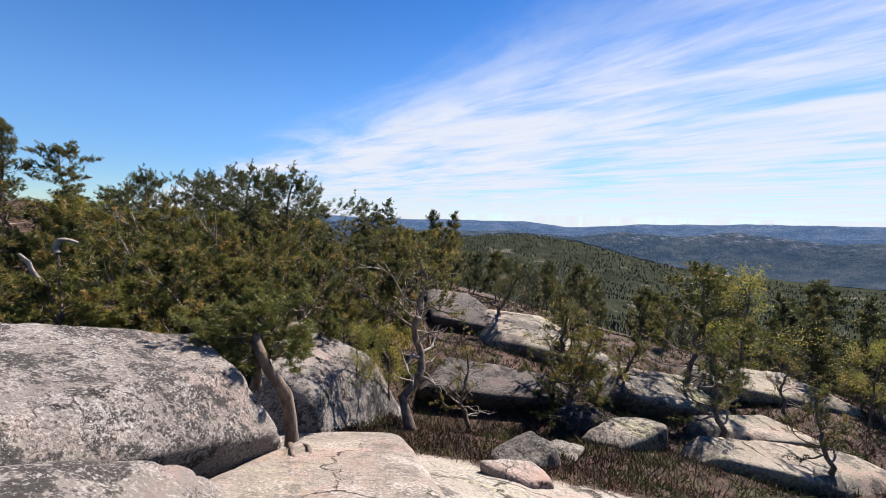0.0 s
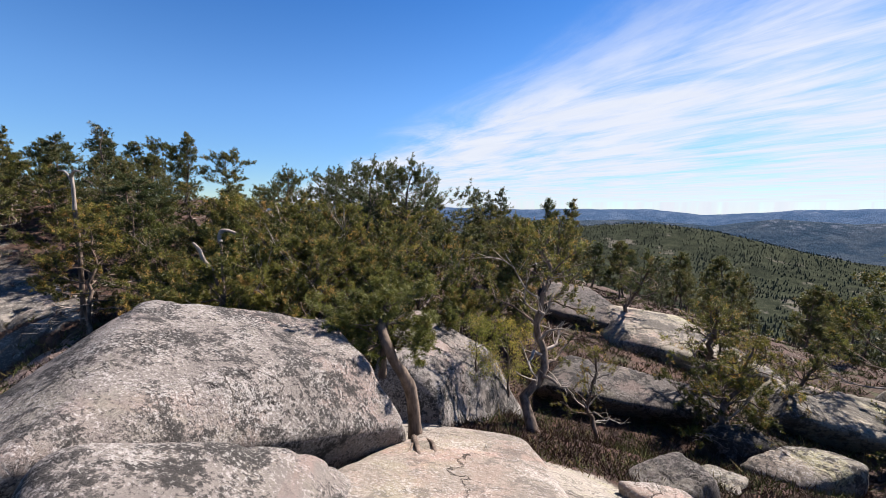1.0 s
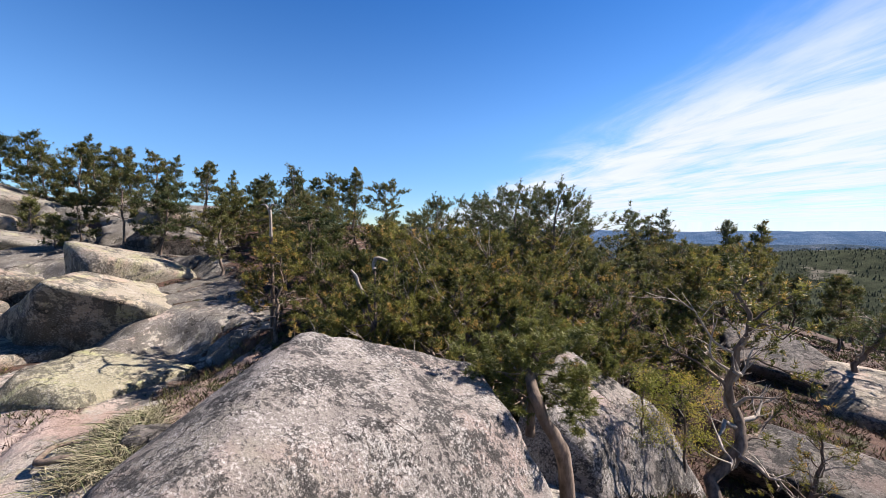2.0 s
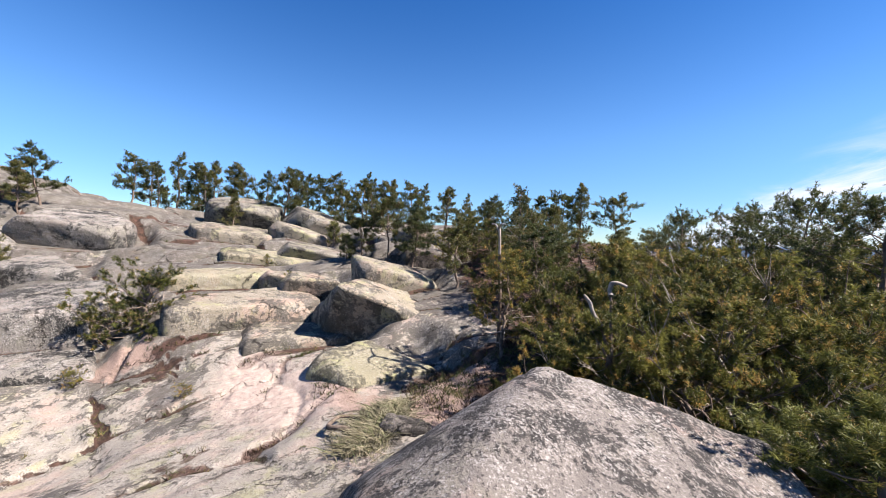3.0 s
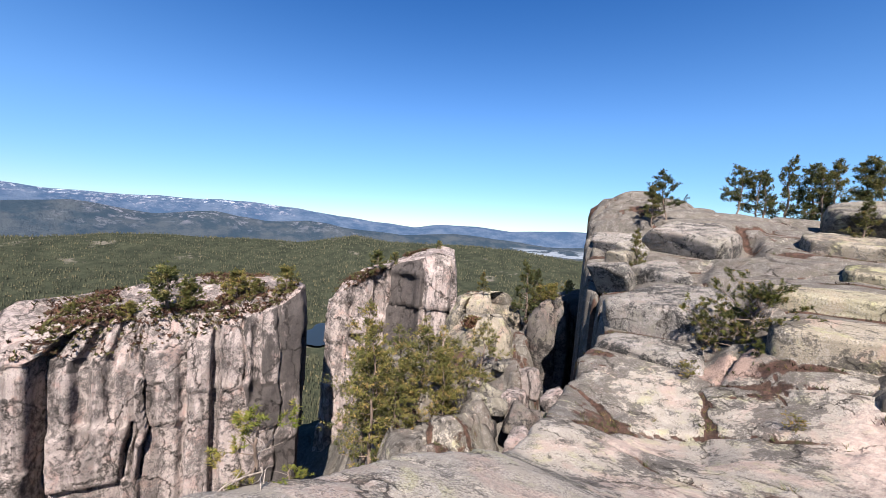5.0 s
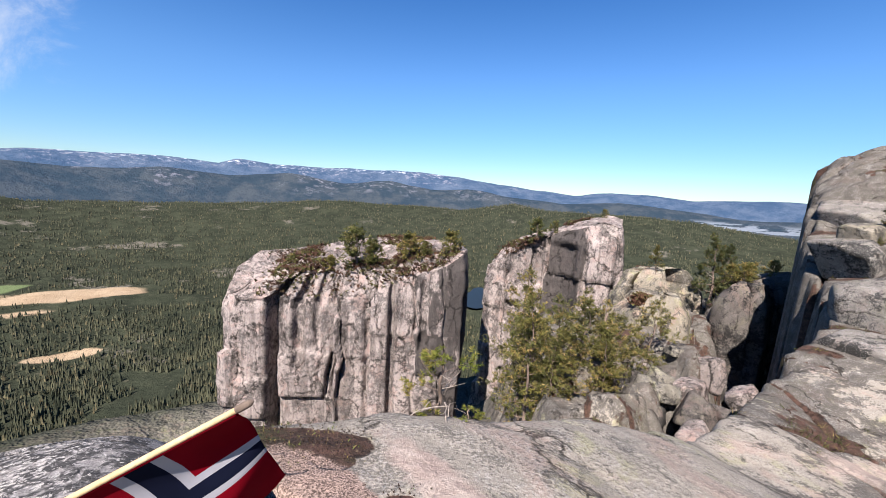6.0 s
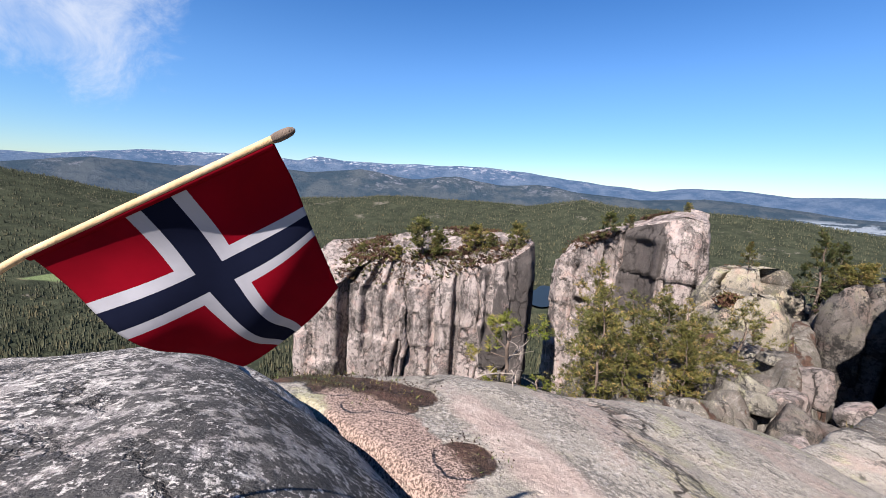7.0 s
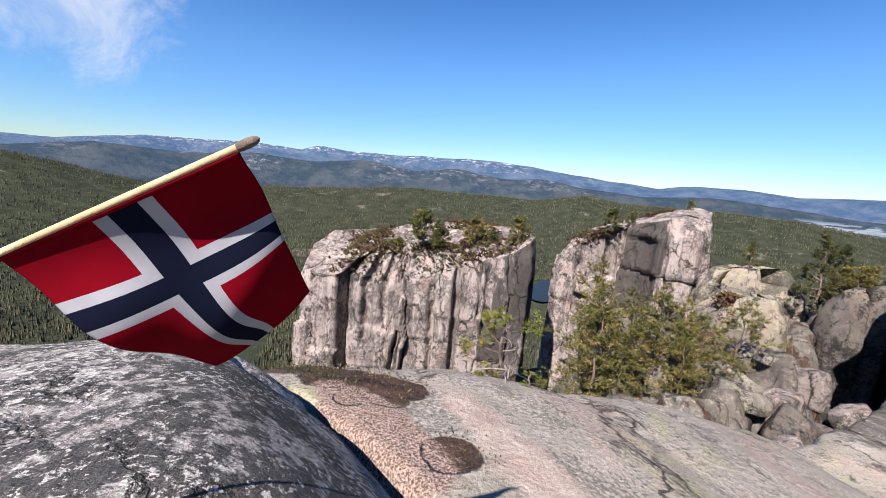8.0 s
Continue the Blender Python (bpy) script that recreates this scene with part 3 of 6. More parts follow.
    gully = -6.3 - 0.16 * np.maximum(0, over) - 0.012 * np.maximum(0, over) ** 1.6 - 3.5 * smooth(-9, 2, x) + 0.9 * fbm(x, y, 0, 0.25, 4, 23) - 3.0 * smooth(-19, -26, x) * smooth(7, 1, over)
    gully = gully - 5.0 * smooth(-10, -14, x) * smooth(5.5, 3.0, over)
    gully = gully - 13.0 * smooth(145, 156, np.where(az < 0, 300, az)) * smooth(1.0, 9.0, over)
    rim_c, sheet_c = slabs(vx, vy, 1.5, 1.9, 700)
    gully = gully + (1.3 * sheet_c - 0.6 * np.exp(-(rim_c / 0.08) ** 2)) * smooth(0.3, 1.5, over) * smooth(30, 24, over)
    wide = 0.5 + 2.2 * smooth(-26, -35, x)
    brow = (0.30 - 0.12 * smooth(-26, -33, x)) * np.maximum(0, over + wide) ** 2 * smooth(3, 0.8, over)
    cut = smooth(-0.02, 0.75, over)
    near = (top - np.minimum(brow, 1.0 + 3.2 * smooth(-26, -35, x))) * (1 - cut) + np.minimum(gully, top) * cut
    # the wooded slopes down to the valley
    fall = smooth(np.log(34.0), np.log(560.0), np.log(np.maximum(r, 1.0)))
    slope = FLOOR * fall + 7.0 * fbm(x, y, 0, 0.012, 4, 31) * smooth(40, 300, r)
    base = np.where(r < 30, near, near * smooth(66, 40, r) + (slope - 4.0) * (1 - smooth(66, 40, r)))
    mid = 1.6 + 2250 * np.tan(np.radians(np.interp(az, MID_AZ, MID_EL))) - FLOOR
    mid = mid * np.exp(-((r - 2250) / np.where(r < 2250, 620, 500)) ** 2) + 22 * fbm(x, y, 0, 0.0022, 5, 41) * smooth(700, 1500, r) * smooth(2250, 2000, r)
    z = base + np.where(r > 300, mid, 0.0)
    # cover
    lee = fbm(x, y, 0, 0.33, 4, 51)
    south = smooth(2.9, 4.2, y + 0.10 * x) * smooth(-7.5, -5.0, x)
    wood = smooth(5.0, 7.0, y + 0.25 * (x + 8)) * smooth(-30, -20, x)
    soil = np.clip(0.95 * np.maximum(south, wood) + 0.45 * lee, 0, 1) * np.clip(np.maximum(south, wood) * 3, 0, 1)
    soil = np.maximum(soil, 0.85 * smooth(2.6, 1.2, np.hypot(x + 7.9, (y - 5.0) * 0.9)))
    soil = np.maximum(soil, west * np.clip((0.95 * joint + 0.5 * joint_b) * smooth(-0.45, 0.0, lee) + 1.8 * np.maximum(0, lee - 0.30), 0, 1))
    soil = np.maximum(soil, np.where((over > 0.4) & (over < 16), np.clip(0.12 + 0.9 * lee, 0, 1), 0))
    for cx, cy, cr in ((0.75, -3.80, 0.36), (0.42, -3.56, 0.34), (0.14, -3.42, 0.32), (-0.07, -3.30, 0.22), (0.05, -3.12, 0.17), (0.28, -3.12, 0.15), (-0.23, -2.50, 0.19), (-0.95, -4.15, 0.22), (-10.8, 1.9, 0.9), (-0.55, 2.25, 0.35), (-9.2, 4.6, 1.6)):
        soil = np.maximum(soil, 0.8 * smooth(1.25 * cr, 0.5 * cr, np.hypot(x - cx, y - cy)))
    soil = np.maximum(soil, 0.8 * foot * smooth(-0.35, 0.15, lee + 0.4 * fbm(x, y, 0, 0.8, 2, 96)))
    gravel = np.exp(-(((x - 0.16 + 0.45 * (y + 2.8)) / 0.32) ** 2 + ((y + 2.8) / 0.7) ** 2)) * 0.95 + 0.8 * np.exp(-(((x + 7.4) / 1.1) ** 2 + ((y - 3.3) / 0.9) ** 2)) + 0.6 * np.exp(-(((x + 9.0) / 1.6) ** 2 + ((y - 2.4) / 1.2) ** 2))
    worn = np.exp(-(((x + 0.52 + 0.25 * (y + 2.9)) / 0.26) ** 2 + ((y + 2.6) / 1.1) ** 2)) + 0.72 * np.exp(-(((x + 13.2) / 3.0) ** 2 + ((y + 0.3) / 1.5) ** 2)) + 0.75 * np.exp(-(((x + 10.5) / 2.2) ** 2 + ((y - 1.2) / 1.0) ** 2)) + 0.7 * np.exp(-(((x + 10.3) / 2.5) ** 2 + ((y + 4.6) / 0.8) ** 2)) + 0.6 * np.exp(-(((x + 7.5) / 2.2) ** 2 + ((y + 2.8) / 1.0) ** 2)) + 0.35 * np.exp(-(((x + 8.8) / 1.8) ** 2 + ((y + 0.8) / 1.2) ** 2)) + 0.6 * np.exp(-(((x + 17.5) / 1.6) ** 2 + ((y - 0.5) / 1.0) ** 2))
    worn = worn * (1 - 0.85 * np.minimum(1, gravel) * smooth(-3, -2, x))
    forest = smooth(38, 60, r + 6 * fbm(x, y, 0, 0.05, 3, 61))
    meadow, pasture = 0.0 * x, 0.0 * x
    for a, d, across, along, green in ((-157, 958, 125, 46, 0), (-152, 888, 118, 17, 0), (-155.8, 655, 42, 15, 0), (-149, 1060, 105, 40, 1), (-169, 1190, 60, 18, 0), (124, 3300, 420, 120, 0), (127.5, 3000, 260, 70, 0), (121, 2900, 200, 50, 0)):
        cx, cy = -d * math.sin(radians(a)), d * math.cos(radians(a))
        ux, uy = cx / d, cy / d
        p, s = (x - cx) * ux + (y - cy) * uy, -(x - cx) * uy + (y - cy) * ux
        patch = np.exp(-((p / along) ** 2 + (s / across) ** 2) ** 2)
        meadow = np.maximum(meadow, patch)
        pasture = np.maximum(pasture * (1 - patch), green * patch)
    lichen = np.clip((0.45 + 0.55 * smooth(-14, -18, x)) * smooth(-3.6, -0.6, over + 1.2 * lee) * smooth(-3.5, -6.0, x) + 0.9 * smooth(-30, -36, x) * smooth(-8, -11, y) + 1.2 * knob + 0.5 * smooth(0.1, 0.4, fbm(x, y, 0, 0.5, 3, 95)) * smooth(-5, -8, x), 0, 1) * (1 - worn.clip(0, 1)) + 0.12 * smooth(-1.0, -1.8, x + 0.45 * (y + 2.7)) * smooth(-6.5, -4.5, x) * smooth(1.0, -1.0, y)
    for cx, cy, rx_, ry_, amount in ((-16.6, -4.1, 1.2, 1.3, 0.8), (-12.2, 2.2, 1.7, 1.0, 0.8), (-9.8, 1.9, 1.6, 0.8, 0.7), (-9.0, 4.4, 1.5, 1.3, 0.85), (-8.0, 3.2, 1.2, 0.9, 0.75)):
        gravel = np.maximum(gravel, amount * np.exp(-((x - cx) / rx_) ** 2 - ((y - cy) / ry_) ** 2))
    lichen = lichen - 0.40 * smooth(-5.5, -4.0, x) * smooth(0.0, -1.5, y) - 0.30 * smooth(-15.0, -13.0, x) * smooth(-4.0, -5.5, x) * smooth(4.0, 2.0, y)
    return z, soil, gravel, forest, meadow, worn, lichen, pasture


def ground_z(x, y):
    return float(land(np.array([float(x)]), np.array([float(y)]))[0][0])


def build_ground():
    """One sheet from the hilltop to the foot of the far mountains, finer where it is near."""
    az = np.radians(np.concatenate([np.arange(-56, 66, 0.5), np.arange(66, 126, 0.26), np.arange(126, 222, 0.5), np.arange(222, 304, 2.5)]))
    rad = np.concatenate([[0.02, 0.25], np.geomspace(0.5, 9, 170), np.linspace(9.1, 43, 240), np.geomspace(44, 3900, 112)])
    ra, aa = np.meshgrid(rad, az, indexing="ij")
    x, y = -ra * np.sin(aa) + 0.2, ra * np.cos(aa) - 0.3
    z, soil, gravel, forest, meadow, worn, lichen, pasture = land(x.ravel(), y.ravel())
    verts = np.stack([x.ravel(), y.ravel(), z], -1)
    me = mesh_of("ground", verts, grid_faces(len(rad), len(az), True), ground_mat)
    for name, values in (("soil", soil), ("gravel", gravel), ("forest", forest), ("meadow", meadow), ("worn", worn), ("lichen", lichen), ("pasture", pasture)):
        me.attributes.new(name, "FLOAT", "POINT").data.foreach_set("value", values.astype(np.float32))
    return tagged(new("ground", me), "stepped granite hilltop with heath soil above wooded valley slopes", "ground", kind="structure")


build_ground()


def build_mountains():
    """The mountain range on the horizon."""
    az = np.radians(np.arange(-60, 300, 0.6))
    rad = np.linspace(3000, 4900, 46)
    ra, aa = np.meshgrid(rad, az, indexing="ij")
    x, y = -ra * np.sin(aa), ra * np.cos(aa)
    el = np.interp(np.degrees(aa), FAR_AZ, FAR_EL)
    crest = 1.6 + 4500 * np.tan(np.radians(el)) - FLOOR + 20 + 14 * fbm(x, y, 0, 0.004, 4, 71)
    body = np.exp(-((ra - 4500) / np.where(ra < 4500, 640, 400)) ** 2)
    rough = 55 * fbm(x, y, 0, 0.0028, 6, 72, 0.58) * smooth(3000, 3500, ra) * smooth(4500, 4100, ra)
    z = FLOOR - 20 + crest * body + rough
    verts = np.stack([x, y, z], -1).reshape(-1, 3)
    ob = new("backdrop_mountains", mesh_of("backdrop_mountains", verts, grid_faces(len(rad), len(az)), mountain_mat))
    return tagged(ob, "distant mountain range painted in hazy blue, with patches of old snow", "mountains", kind="structure")


build_mountains()


def build_foothills():
    """Wooded ridges that overlap in front of the mountains."""
    az = np.radians(np.concatenate([np.arange(-60, 20, 0.5), np.arange(20, 105, 3.0), np.arange(105, 235, 0.5), np.arange(235, 300, 3.0)]))
    rad = np.linspace(2700, 3900, 30)
    ra, aa = np.meshgrid(rad, az, indexing="ij")
    x, y = -ra * np.sin(aa), ra * np.cos(aa)
    el = np.interp(np.degrees(aa), HILL_AZ, HILL_EL)
    crest = 1.6 + 3400 * np.tan(np.radians(el)) - FLOOR + 20 + 16 * fbm(x, y, 0, 0.0035, 4, 75)
    body = np.exp(-((ra - 3400) / np.where(ra < 3400, 430, 300)) ** 2)
    z = FLOOR - 20 + crest * body + 30 * fbm(x, y, 0, 0.004, 5, 76, 0.58) * smooth(2700, 3000, ra) * smooth(3400, 3150, ra)
    verts = np.stack([x, y, z], -1).reshape(-1, 3)
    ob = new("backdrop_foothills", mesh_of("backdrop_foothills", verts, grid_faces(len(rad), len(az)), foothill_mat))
    return tagged(ob, "distant wooded ridges with painted haze in front of the mountains", "hills", kind="structure")


HILL_AZ = [-60, -50, -44, -36, -30, -24, -18, -10, 20, 105, 118, 124, 130, 137, 144, 150, 157, 162, 168, 174, 181, 188, 195, 203, 210, 217, 235, 300]
HILL_EL = [-0.3, 0.1, -0.7, 0.2, -0.5, -0.1, -1.0, -0.6, -1, -1, -1.2, -1.6, -1.0, -0.4, -0.9, -0.5, 0.2, 0.0, 0.8, 0.3, 1.1, 0.4, 0.9, 0.3, 0.8, -0.3, 0.0, -0.5]
build_foothills()


def build_lake(az, dist, across, along):
    n = 48
    cx, cy = -dist * math.sin(radians(az)), dist * math.cos(radians(az))
    ux, uy = cx / dist, cy / dist
    pts = [(cx, cy, 0)]
    for i in range(n):
        a = 2 * math.pi * i / n
        k = 1 + 0.25 * math.sin(3 * a + 1) + 0.12 * math.sin(7 * a)
        p, s = along * k * math.cos(a), across * k * math.sin(a)
        pts.append((cx + p * ux - s * uy, cy + p * uy + s * ux, 0))
    pts = np.array(pts)
    pts[:, 2] = max(land(pts[:, 0], pts[:, 1])[0].max() + 0.5, FLOOR + 2)
    faces = [(0, 1 + i, 1 + (i + 1) % n) for i in range(n)]
    return tagged(new("lake", mesh_of("lake", pts, faces, water_mat)), "dark still forest lake in the valley", "lake", kind="structure")


build_lake(153.5, 830, 60, 75)
# ================= rocks =================
def ball(level):
    bm = bmesh.new()
    bmesh.ops.create_icosphere(bm, subdivisions=level, radius=1.0)
    v = np.array([p.co[:] for p in bm.verts])
    f = np.array([[p.index for p in q.verts] for q in bm.faces])
    bm.free()
    return v / np.linalg.norm(v, axis=1)[:, None], f


BALLS = {n: ball(n) for n in (3, 4, 5, 6)}


def rock(name, centre, planes, mat, label, soft=14.0, rough=0.05, level=5, seed=0, category="boulder", group=""):
    """A boulder bounded by planes (outward normal, a point on it), rounded where they meet, and weathered."""
    d, f = BALLS[level]
    c = np.array(centre, float)
    total = np.zeros(len(d))
    for n, p in planes:
        n = np.array(n, float) / np.linalg.norm(n)
        reach = max(0.05, float(n @ (np.array(p, float) - c)))
        total += np.maximum(d @ n, 0) ** soft / reach ** soft
    v = d * (np.maximum(total, 1e-12) ** (-1 / soft))[:, None]
    w_ = v + c
    size = float(np.abs(v).max())
    bump = fbm(w_[:, 0], w_[:, 1], w_[:, 2], 1.1 / max(size, 0.4) * 1.4, 5, seed + 7, 0.55)
    ledge = np.abs(fbm(w_[:, 0] * 1.3, w_[:, 1] * 0.8, w_[:, 2] * 2.2, 0.9 / max(size, 0.4) * 1.5, 3, seed + 17))
    v = v + d * (rough * size * (bump * 0.9 - 0.9 * np.maximum(0, 0.10 - ledge) / 0.10 * 0.5))[:, None]
    ob = new(name, mesh_of(name, v, f, mat))
    ob.location = centre
    return tagged(ob, label, category, group)


def block(name, x, y, size, mat, label, turn=0.0, seed=0, sink=0.35, level=4, z=None, lean=0.15, category="boulder", group="", soft=12.0, rough=0.06, undercut=0.0):
    """A loose block of the given length, depth and height, partly sunk into what it lies on."""
    rnd = random.Random(seed)
    a = radians(turn)
    fx, fy = Vector((math.cos(a), math.sin(a), 0)), Vector((-math.sin(a), math.cos(a), 0))
    base = ground_z(x, y) if z is None else z
    cz = base + size[2] * (0.5 - sink)
    c = Vector((x, y, cz))
    planes = []
    for ax, half in ((fx, size[0] / 2), (-fx, size[0] / 2), (fy, size[1] / 2), (-fy, size[1] / 2), (Vector((0, 0, 1)), size[2] / 2), (Vector((0, 0, -1)), size[2] / 2)):
        n = (ax + Vector([rnd.uniform(-lean, lean) for _ in range(3)])).normalized()
        planes.append((n, c + n * half * rnd.uniform(0.88, 1.06)))
    for _ in range(4):
        n = Vector((rnd.uniform(-1, 1), rnd.uniform(-1, 1), rnd.uniform(0.1, 1))).normalized()
        reach = Vector((abs(n.dot(fx)) * size[0] / 2, abs(n.dot(fy)) * size[1] / 2, abs(n.z) * size[2] / 2)).length * rnd.uniform(1.0, 1.2)
        planes.append((n, c + n * reach))
    if undercut:
        n = Vector((0.85, -0.35, -undercut)).normalized()
        reach = abs(n.x * fx.x + n.y * fx.y) * size[0] / 2 + abs(n.x * fy.x + n.y * fy.y) * size[1] / 2
        planes.append((n, c + n * reach * 0.80 + Vector((0, 0, 0.22 * size[2]))))
    return rock(name, c, planes, mat, label, soft, rough, level, seed, category, group)


# the great boulder beside the viewpoint: a ridge with a light and a dark flank
rock("boulder", (-1.65, 1.7, -0.05), [
    ((0.348, 0.089, 1), (-2.2, 1.65, 0.90)), ((-0.217, -0.349, 0.912), (-2.2, 1.65, 0.90)), ((0.80, -0.48, -0.42), (-1.02, 1.25, 0.22)), ((0.8, -0.1, 0.6), (-0.95, 1.6, 0.33)),
    ((0.6, 0.72, 0.35), (-1.10, 2.52, 0.30)), ((-0.7, 0.6, 0.25), (-2.2, 1.65, 0.88)), ((-0.52, -0.37, 0.77), (0.0, 0.0, 1.6)), ((-1, 0.1, 0.1), (-3.1, 1.6, 0)), ((-0.3, -1, 0.25), (-1.6, 0.25, 0.3)), ((0, 0, -1), (-1.6, 1.7, -1.8))],
    boulder_mat, "large grey granite boulder spotted with black lichen", 40.0, 0.022, 6, 3)
rock("boulder", (-0.75, 0.75, -0.35), [
    ((0.40, 0.22, 1), (-0.92, 0.78, 0.59)), ((0.8, 0.5, 0.5), (-0.42, 1.2, 0.08)), ((0.5, -0.8, 0.3), (-0.5, 0.2, 0.1)), ((-0.75, 0.65, 0.3), (-1.05, 0.95, 0.2)),
    ((-0.6, -0.8, 0.2), (-1.2, 0.25, 0)), ((0, 0, -1), (-0.7, 0.7, -1.2))], boulder_mat, "low rounded granite boulder with yellow-green lichen", 9.0, 0.03, 6, 5)
rock("rock_slab", (0.0, 2.3, -1.3), [
    ((0.01, 0.34, 1), (0.2, 1.9, -0.10)), ((0.9, 0.35, 0.4), (0.52, 2.6, -0.62)), ((-0.1, 1, 0.4), (-0.2, 3.35, -0.62)), ((-1, 0.2, 0.3), (-0.75, 2.4, -0.4)), ((0, -1, 0.1), (0, 0.9, 0)), ((0, 0, -1), (0, 2, -2.6))],
    pale_slab_mat, "pale pinkish granite slab with a long crack", 16.0, 0.02, 6, 8, "rock slab")
rock("boulder", (-0.75, 4.35, -0.9), [
    ((0.55, -0.1, 1), (-1.0, 4.5, -0.24)), ((0.95, -0.2, 0.4), (-0.52, 4.3, -0.8)), ((0.2, -1, 0.25), (-0.6, 3.75, -0.5)), ((-1, -0.1, 0.2), (-1.5, 4.3, 0)), ((0, 1, 0.3), (-0.8, 5.3, -0.2)), ((0, 0, -1), (-0.7, 4.3, -1.9))],
    boulder_mat, "grey lichen-covered granite boulder among the pines", 12.0, 0.04, 5, 9)
# the boulder in front of the northern ledge
rock("boulder", (1.25, -2.2, -0.5), [
    ((0.05, -0.12, 1), (0.95, -1.95, 0.52)), ((-0.597, -0.389, 0.702), (0.627, -1.894, 0.537)), ((-0.80, -0.58, -0.22), (0.275, -2.585, -0.09)), ((0.1, -0.8, 0.62), (1.38, -2.9, 0.28)), ((-0.3, 0.9, 0.2), (0.8, -1.25, 0.2)), ((1, 0, 0.2), (2.9, -2.0, 0.2)), ((0.5, 0.8, 0.1), (2.2, -0.9, 0)), ((0, 0, -1), (1.2, -2.2, -1.9))],
    crusted_mat, "weathered granite boulder with white crusts and dark lichen", 14.0, 0.03, 6, 12)

# boulders of the western slabs
block("boulder", -7.0, 2.5, (0.9, 0.6, 0.5), dark_rock_mat, "small mossy boulder half hidden by dry grass", 60, 24, 0.3, 5, z=-1.95, rough=0.12)
rock("boulder", (-15.2, 4.5, -1.15), [
    ((0.22, 0.30, 0.93), (-15.6, 4.2, -0.08)), ((0.10, 0.75, 0.62), (-15.3, 6.0, -0.62)), ((0.3, 0.95, 0.1), (-15.0, 6.45, -1.0)), ((0.74, -0.50, -0.46), (-14.0, 3.4, -0.75)),
    ((0.9, 0.35, 0.25), (-13.6, 5.4, -1.2)), ((0.1, -1, 0.1), (-15.6, 2.2, -0.8)), ((-1, 0, 0.2), (-17.4, 4.7, -0.6)), ((-0.3, -0.45, 0.85), (-16.0, 3.0, -0.12)), ((0, 0, -1), (-15.2, 4.6, -2.7))],
    pale_rock_mat, "big split granite block with a shaded face", 22.0, 0.035, 6, 21)


def slab(x, y, z, length, depth, front, tilt, fall, under, mat, label, seed, facing=12.0, level=5, group="granite sheets of the western knob"):
    """A sheet of granite bedded in the slope: the middle of its lip, its length along the lip, depth into the slope and height of the front; the top tilts to
    the front and falls along the lip; under: how far the front is undercut."""
    rnd = random.Random(seed)
    a = radians(facing + rnd.uniform(-7, 7))
    out, along, up = Vector((math.cos(a), math.sin(a), 0)), Vector((-math.sin(a), math.cos(a), 0)), Vector((0, 0, 1))
    lip = Vector((x, y, z))
    top = (out * math.tan(radians(tilt)) + along * fall + up).normalized()
    rise = depth * math.tan(radians(tilt))
    c = lip - out * depth * 0.5 + up * (rise * 0.5 - 0.5 * front - 0.25)
    ends = [(-along + out * rnd.uniform(-0.1, 0.25) + up * rnd.uniform(-0.1, 0.3), lip - along * length * 0.5), (along + out * rnd.uniform(-0.1, 0.25) + up * rnd.uniform(-0.1, 0.3), lip + along * length * 0.5)]
    ends[0] = (ends[0][0] - up * 0.7 * under, ends[0][1])
    planes = [(top, lip + up * 0.02), (out + along * rnd.uniform(-0.50, -0.10) * (1 if under > 0.05 else 0.4) - up * 1.25 * under, lip - up * 0.25 * front), (out * 0.8 + up * 0.75 + along * rnd.uniform(-0.3, 0.3), lip - out * 0.03),
              (-out + along * rnd.uniform(-0.3, 0.3), lip - out * depth + up * rise), (-up, lip - up * (front + 1.0))] + ends
    for sign in (-1, 1):
        planes.append((along * sign * 0.75 + up * 0.8 + out * rnd.uniform(-0.2, 0.4), lip + along * sign * length * rnd.uniform(0.40, 0.48) + up * 0.02))
    return rock("rock_slab", tuple(c), planes, mat, label, 26.0, 0.030, level, seed, "rock slab", group)


SHEETS = {"p": (pale_rock_mat, "tan granite sheet with yellow-green lichen and a rounded lip"), "g": (green_rock_mat, "greenish granite sheet bedded in the slope"),
          "l": (ledge_mat, "grey granite ledge crusted with lichen over a dark undercut"), "d": (dark_rock_mat, "dark weathered granite knob among the pines"), "k": (speckled_mat, "dark granite ledge speckled with black and white lichen")}
for i, (sort, *row) in enumerate(SHEET_ROWS):
    slab(*row, *SHEETS[sort], 300 + i)

# the southern heath
for i, (sort, *row) in enumerate(HEATH_ROWS):
    slab(*row, *((pale_rock_mat, "pale granite outcrop rising from dark heather") if sort == "p" else (dark_rock_mat, "grey granite outcrop with a shaded undercut in the heather")), 340 + i, -82.0, group="granite outcrops of the heath")
for i, (x, y, size, turn, z, mat, text) in enumerate([
        (3.04, 6.1, (0.75, 0.6, 0.75), 20, -2.05, dark_rock_mat, "dark angular boulder in shade under a pine"), (3.6, 5.65, (1.1, 0.8, 0.55), 40, -1.98, ledge_mat, "angular boulder grey with lichen"), (2.2, 4.5, (0.6, 0.5, 0.4), 50, -1.62, ledge_mat, "angular boulder grey with lichen"),
        (1.62, 3.85, (0.85, 0.6, 0.5), 20, -1.35, dark_rock_mat, "dark boulder with green lichen beside the slab"), (1.45, 3.2, (0.6, 0.42, 0.26), 25, -1.05, pale_slab_mat, "small pale granite boulder in heather")]):
    block("boulder", x, y, size, mat, text, turn, 80 + i, 0.32, 5, z=z, soft=11, lean=0.28, rough=0.08)


CRAG_TOPS = []


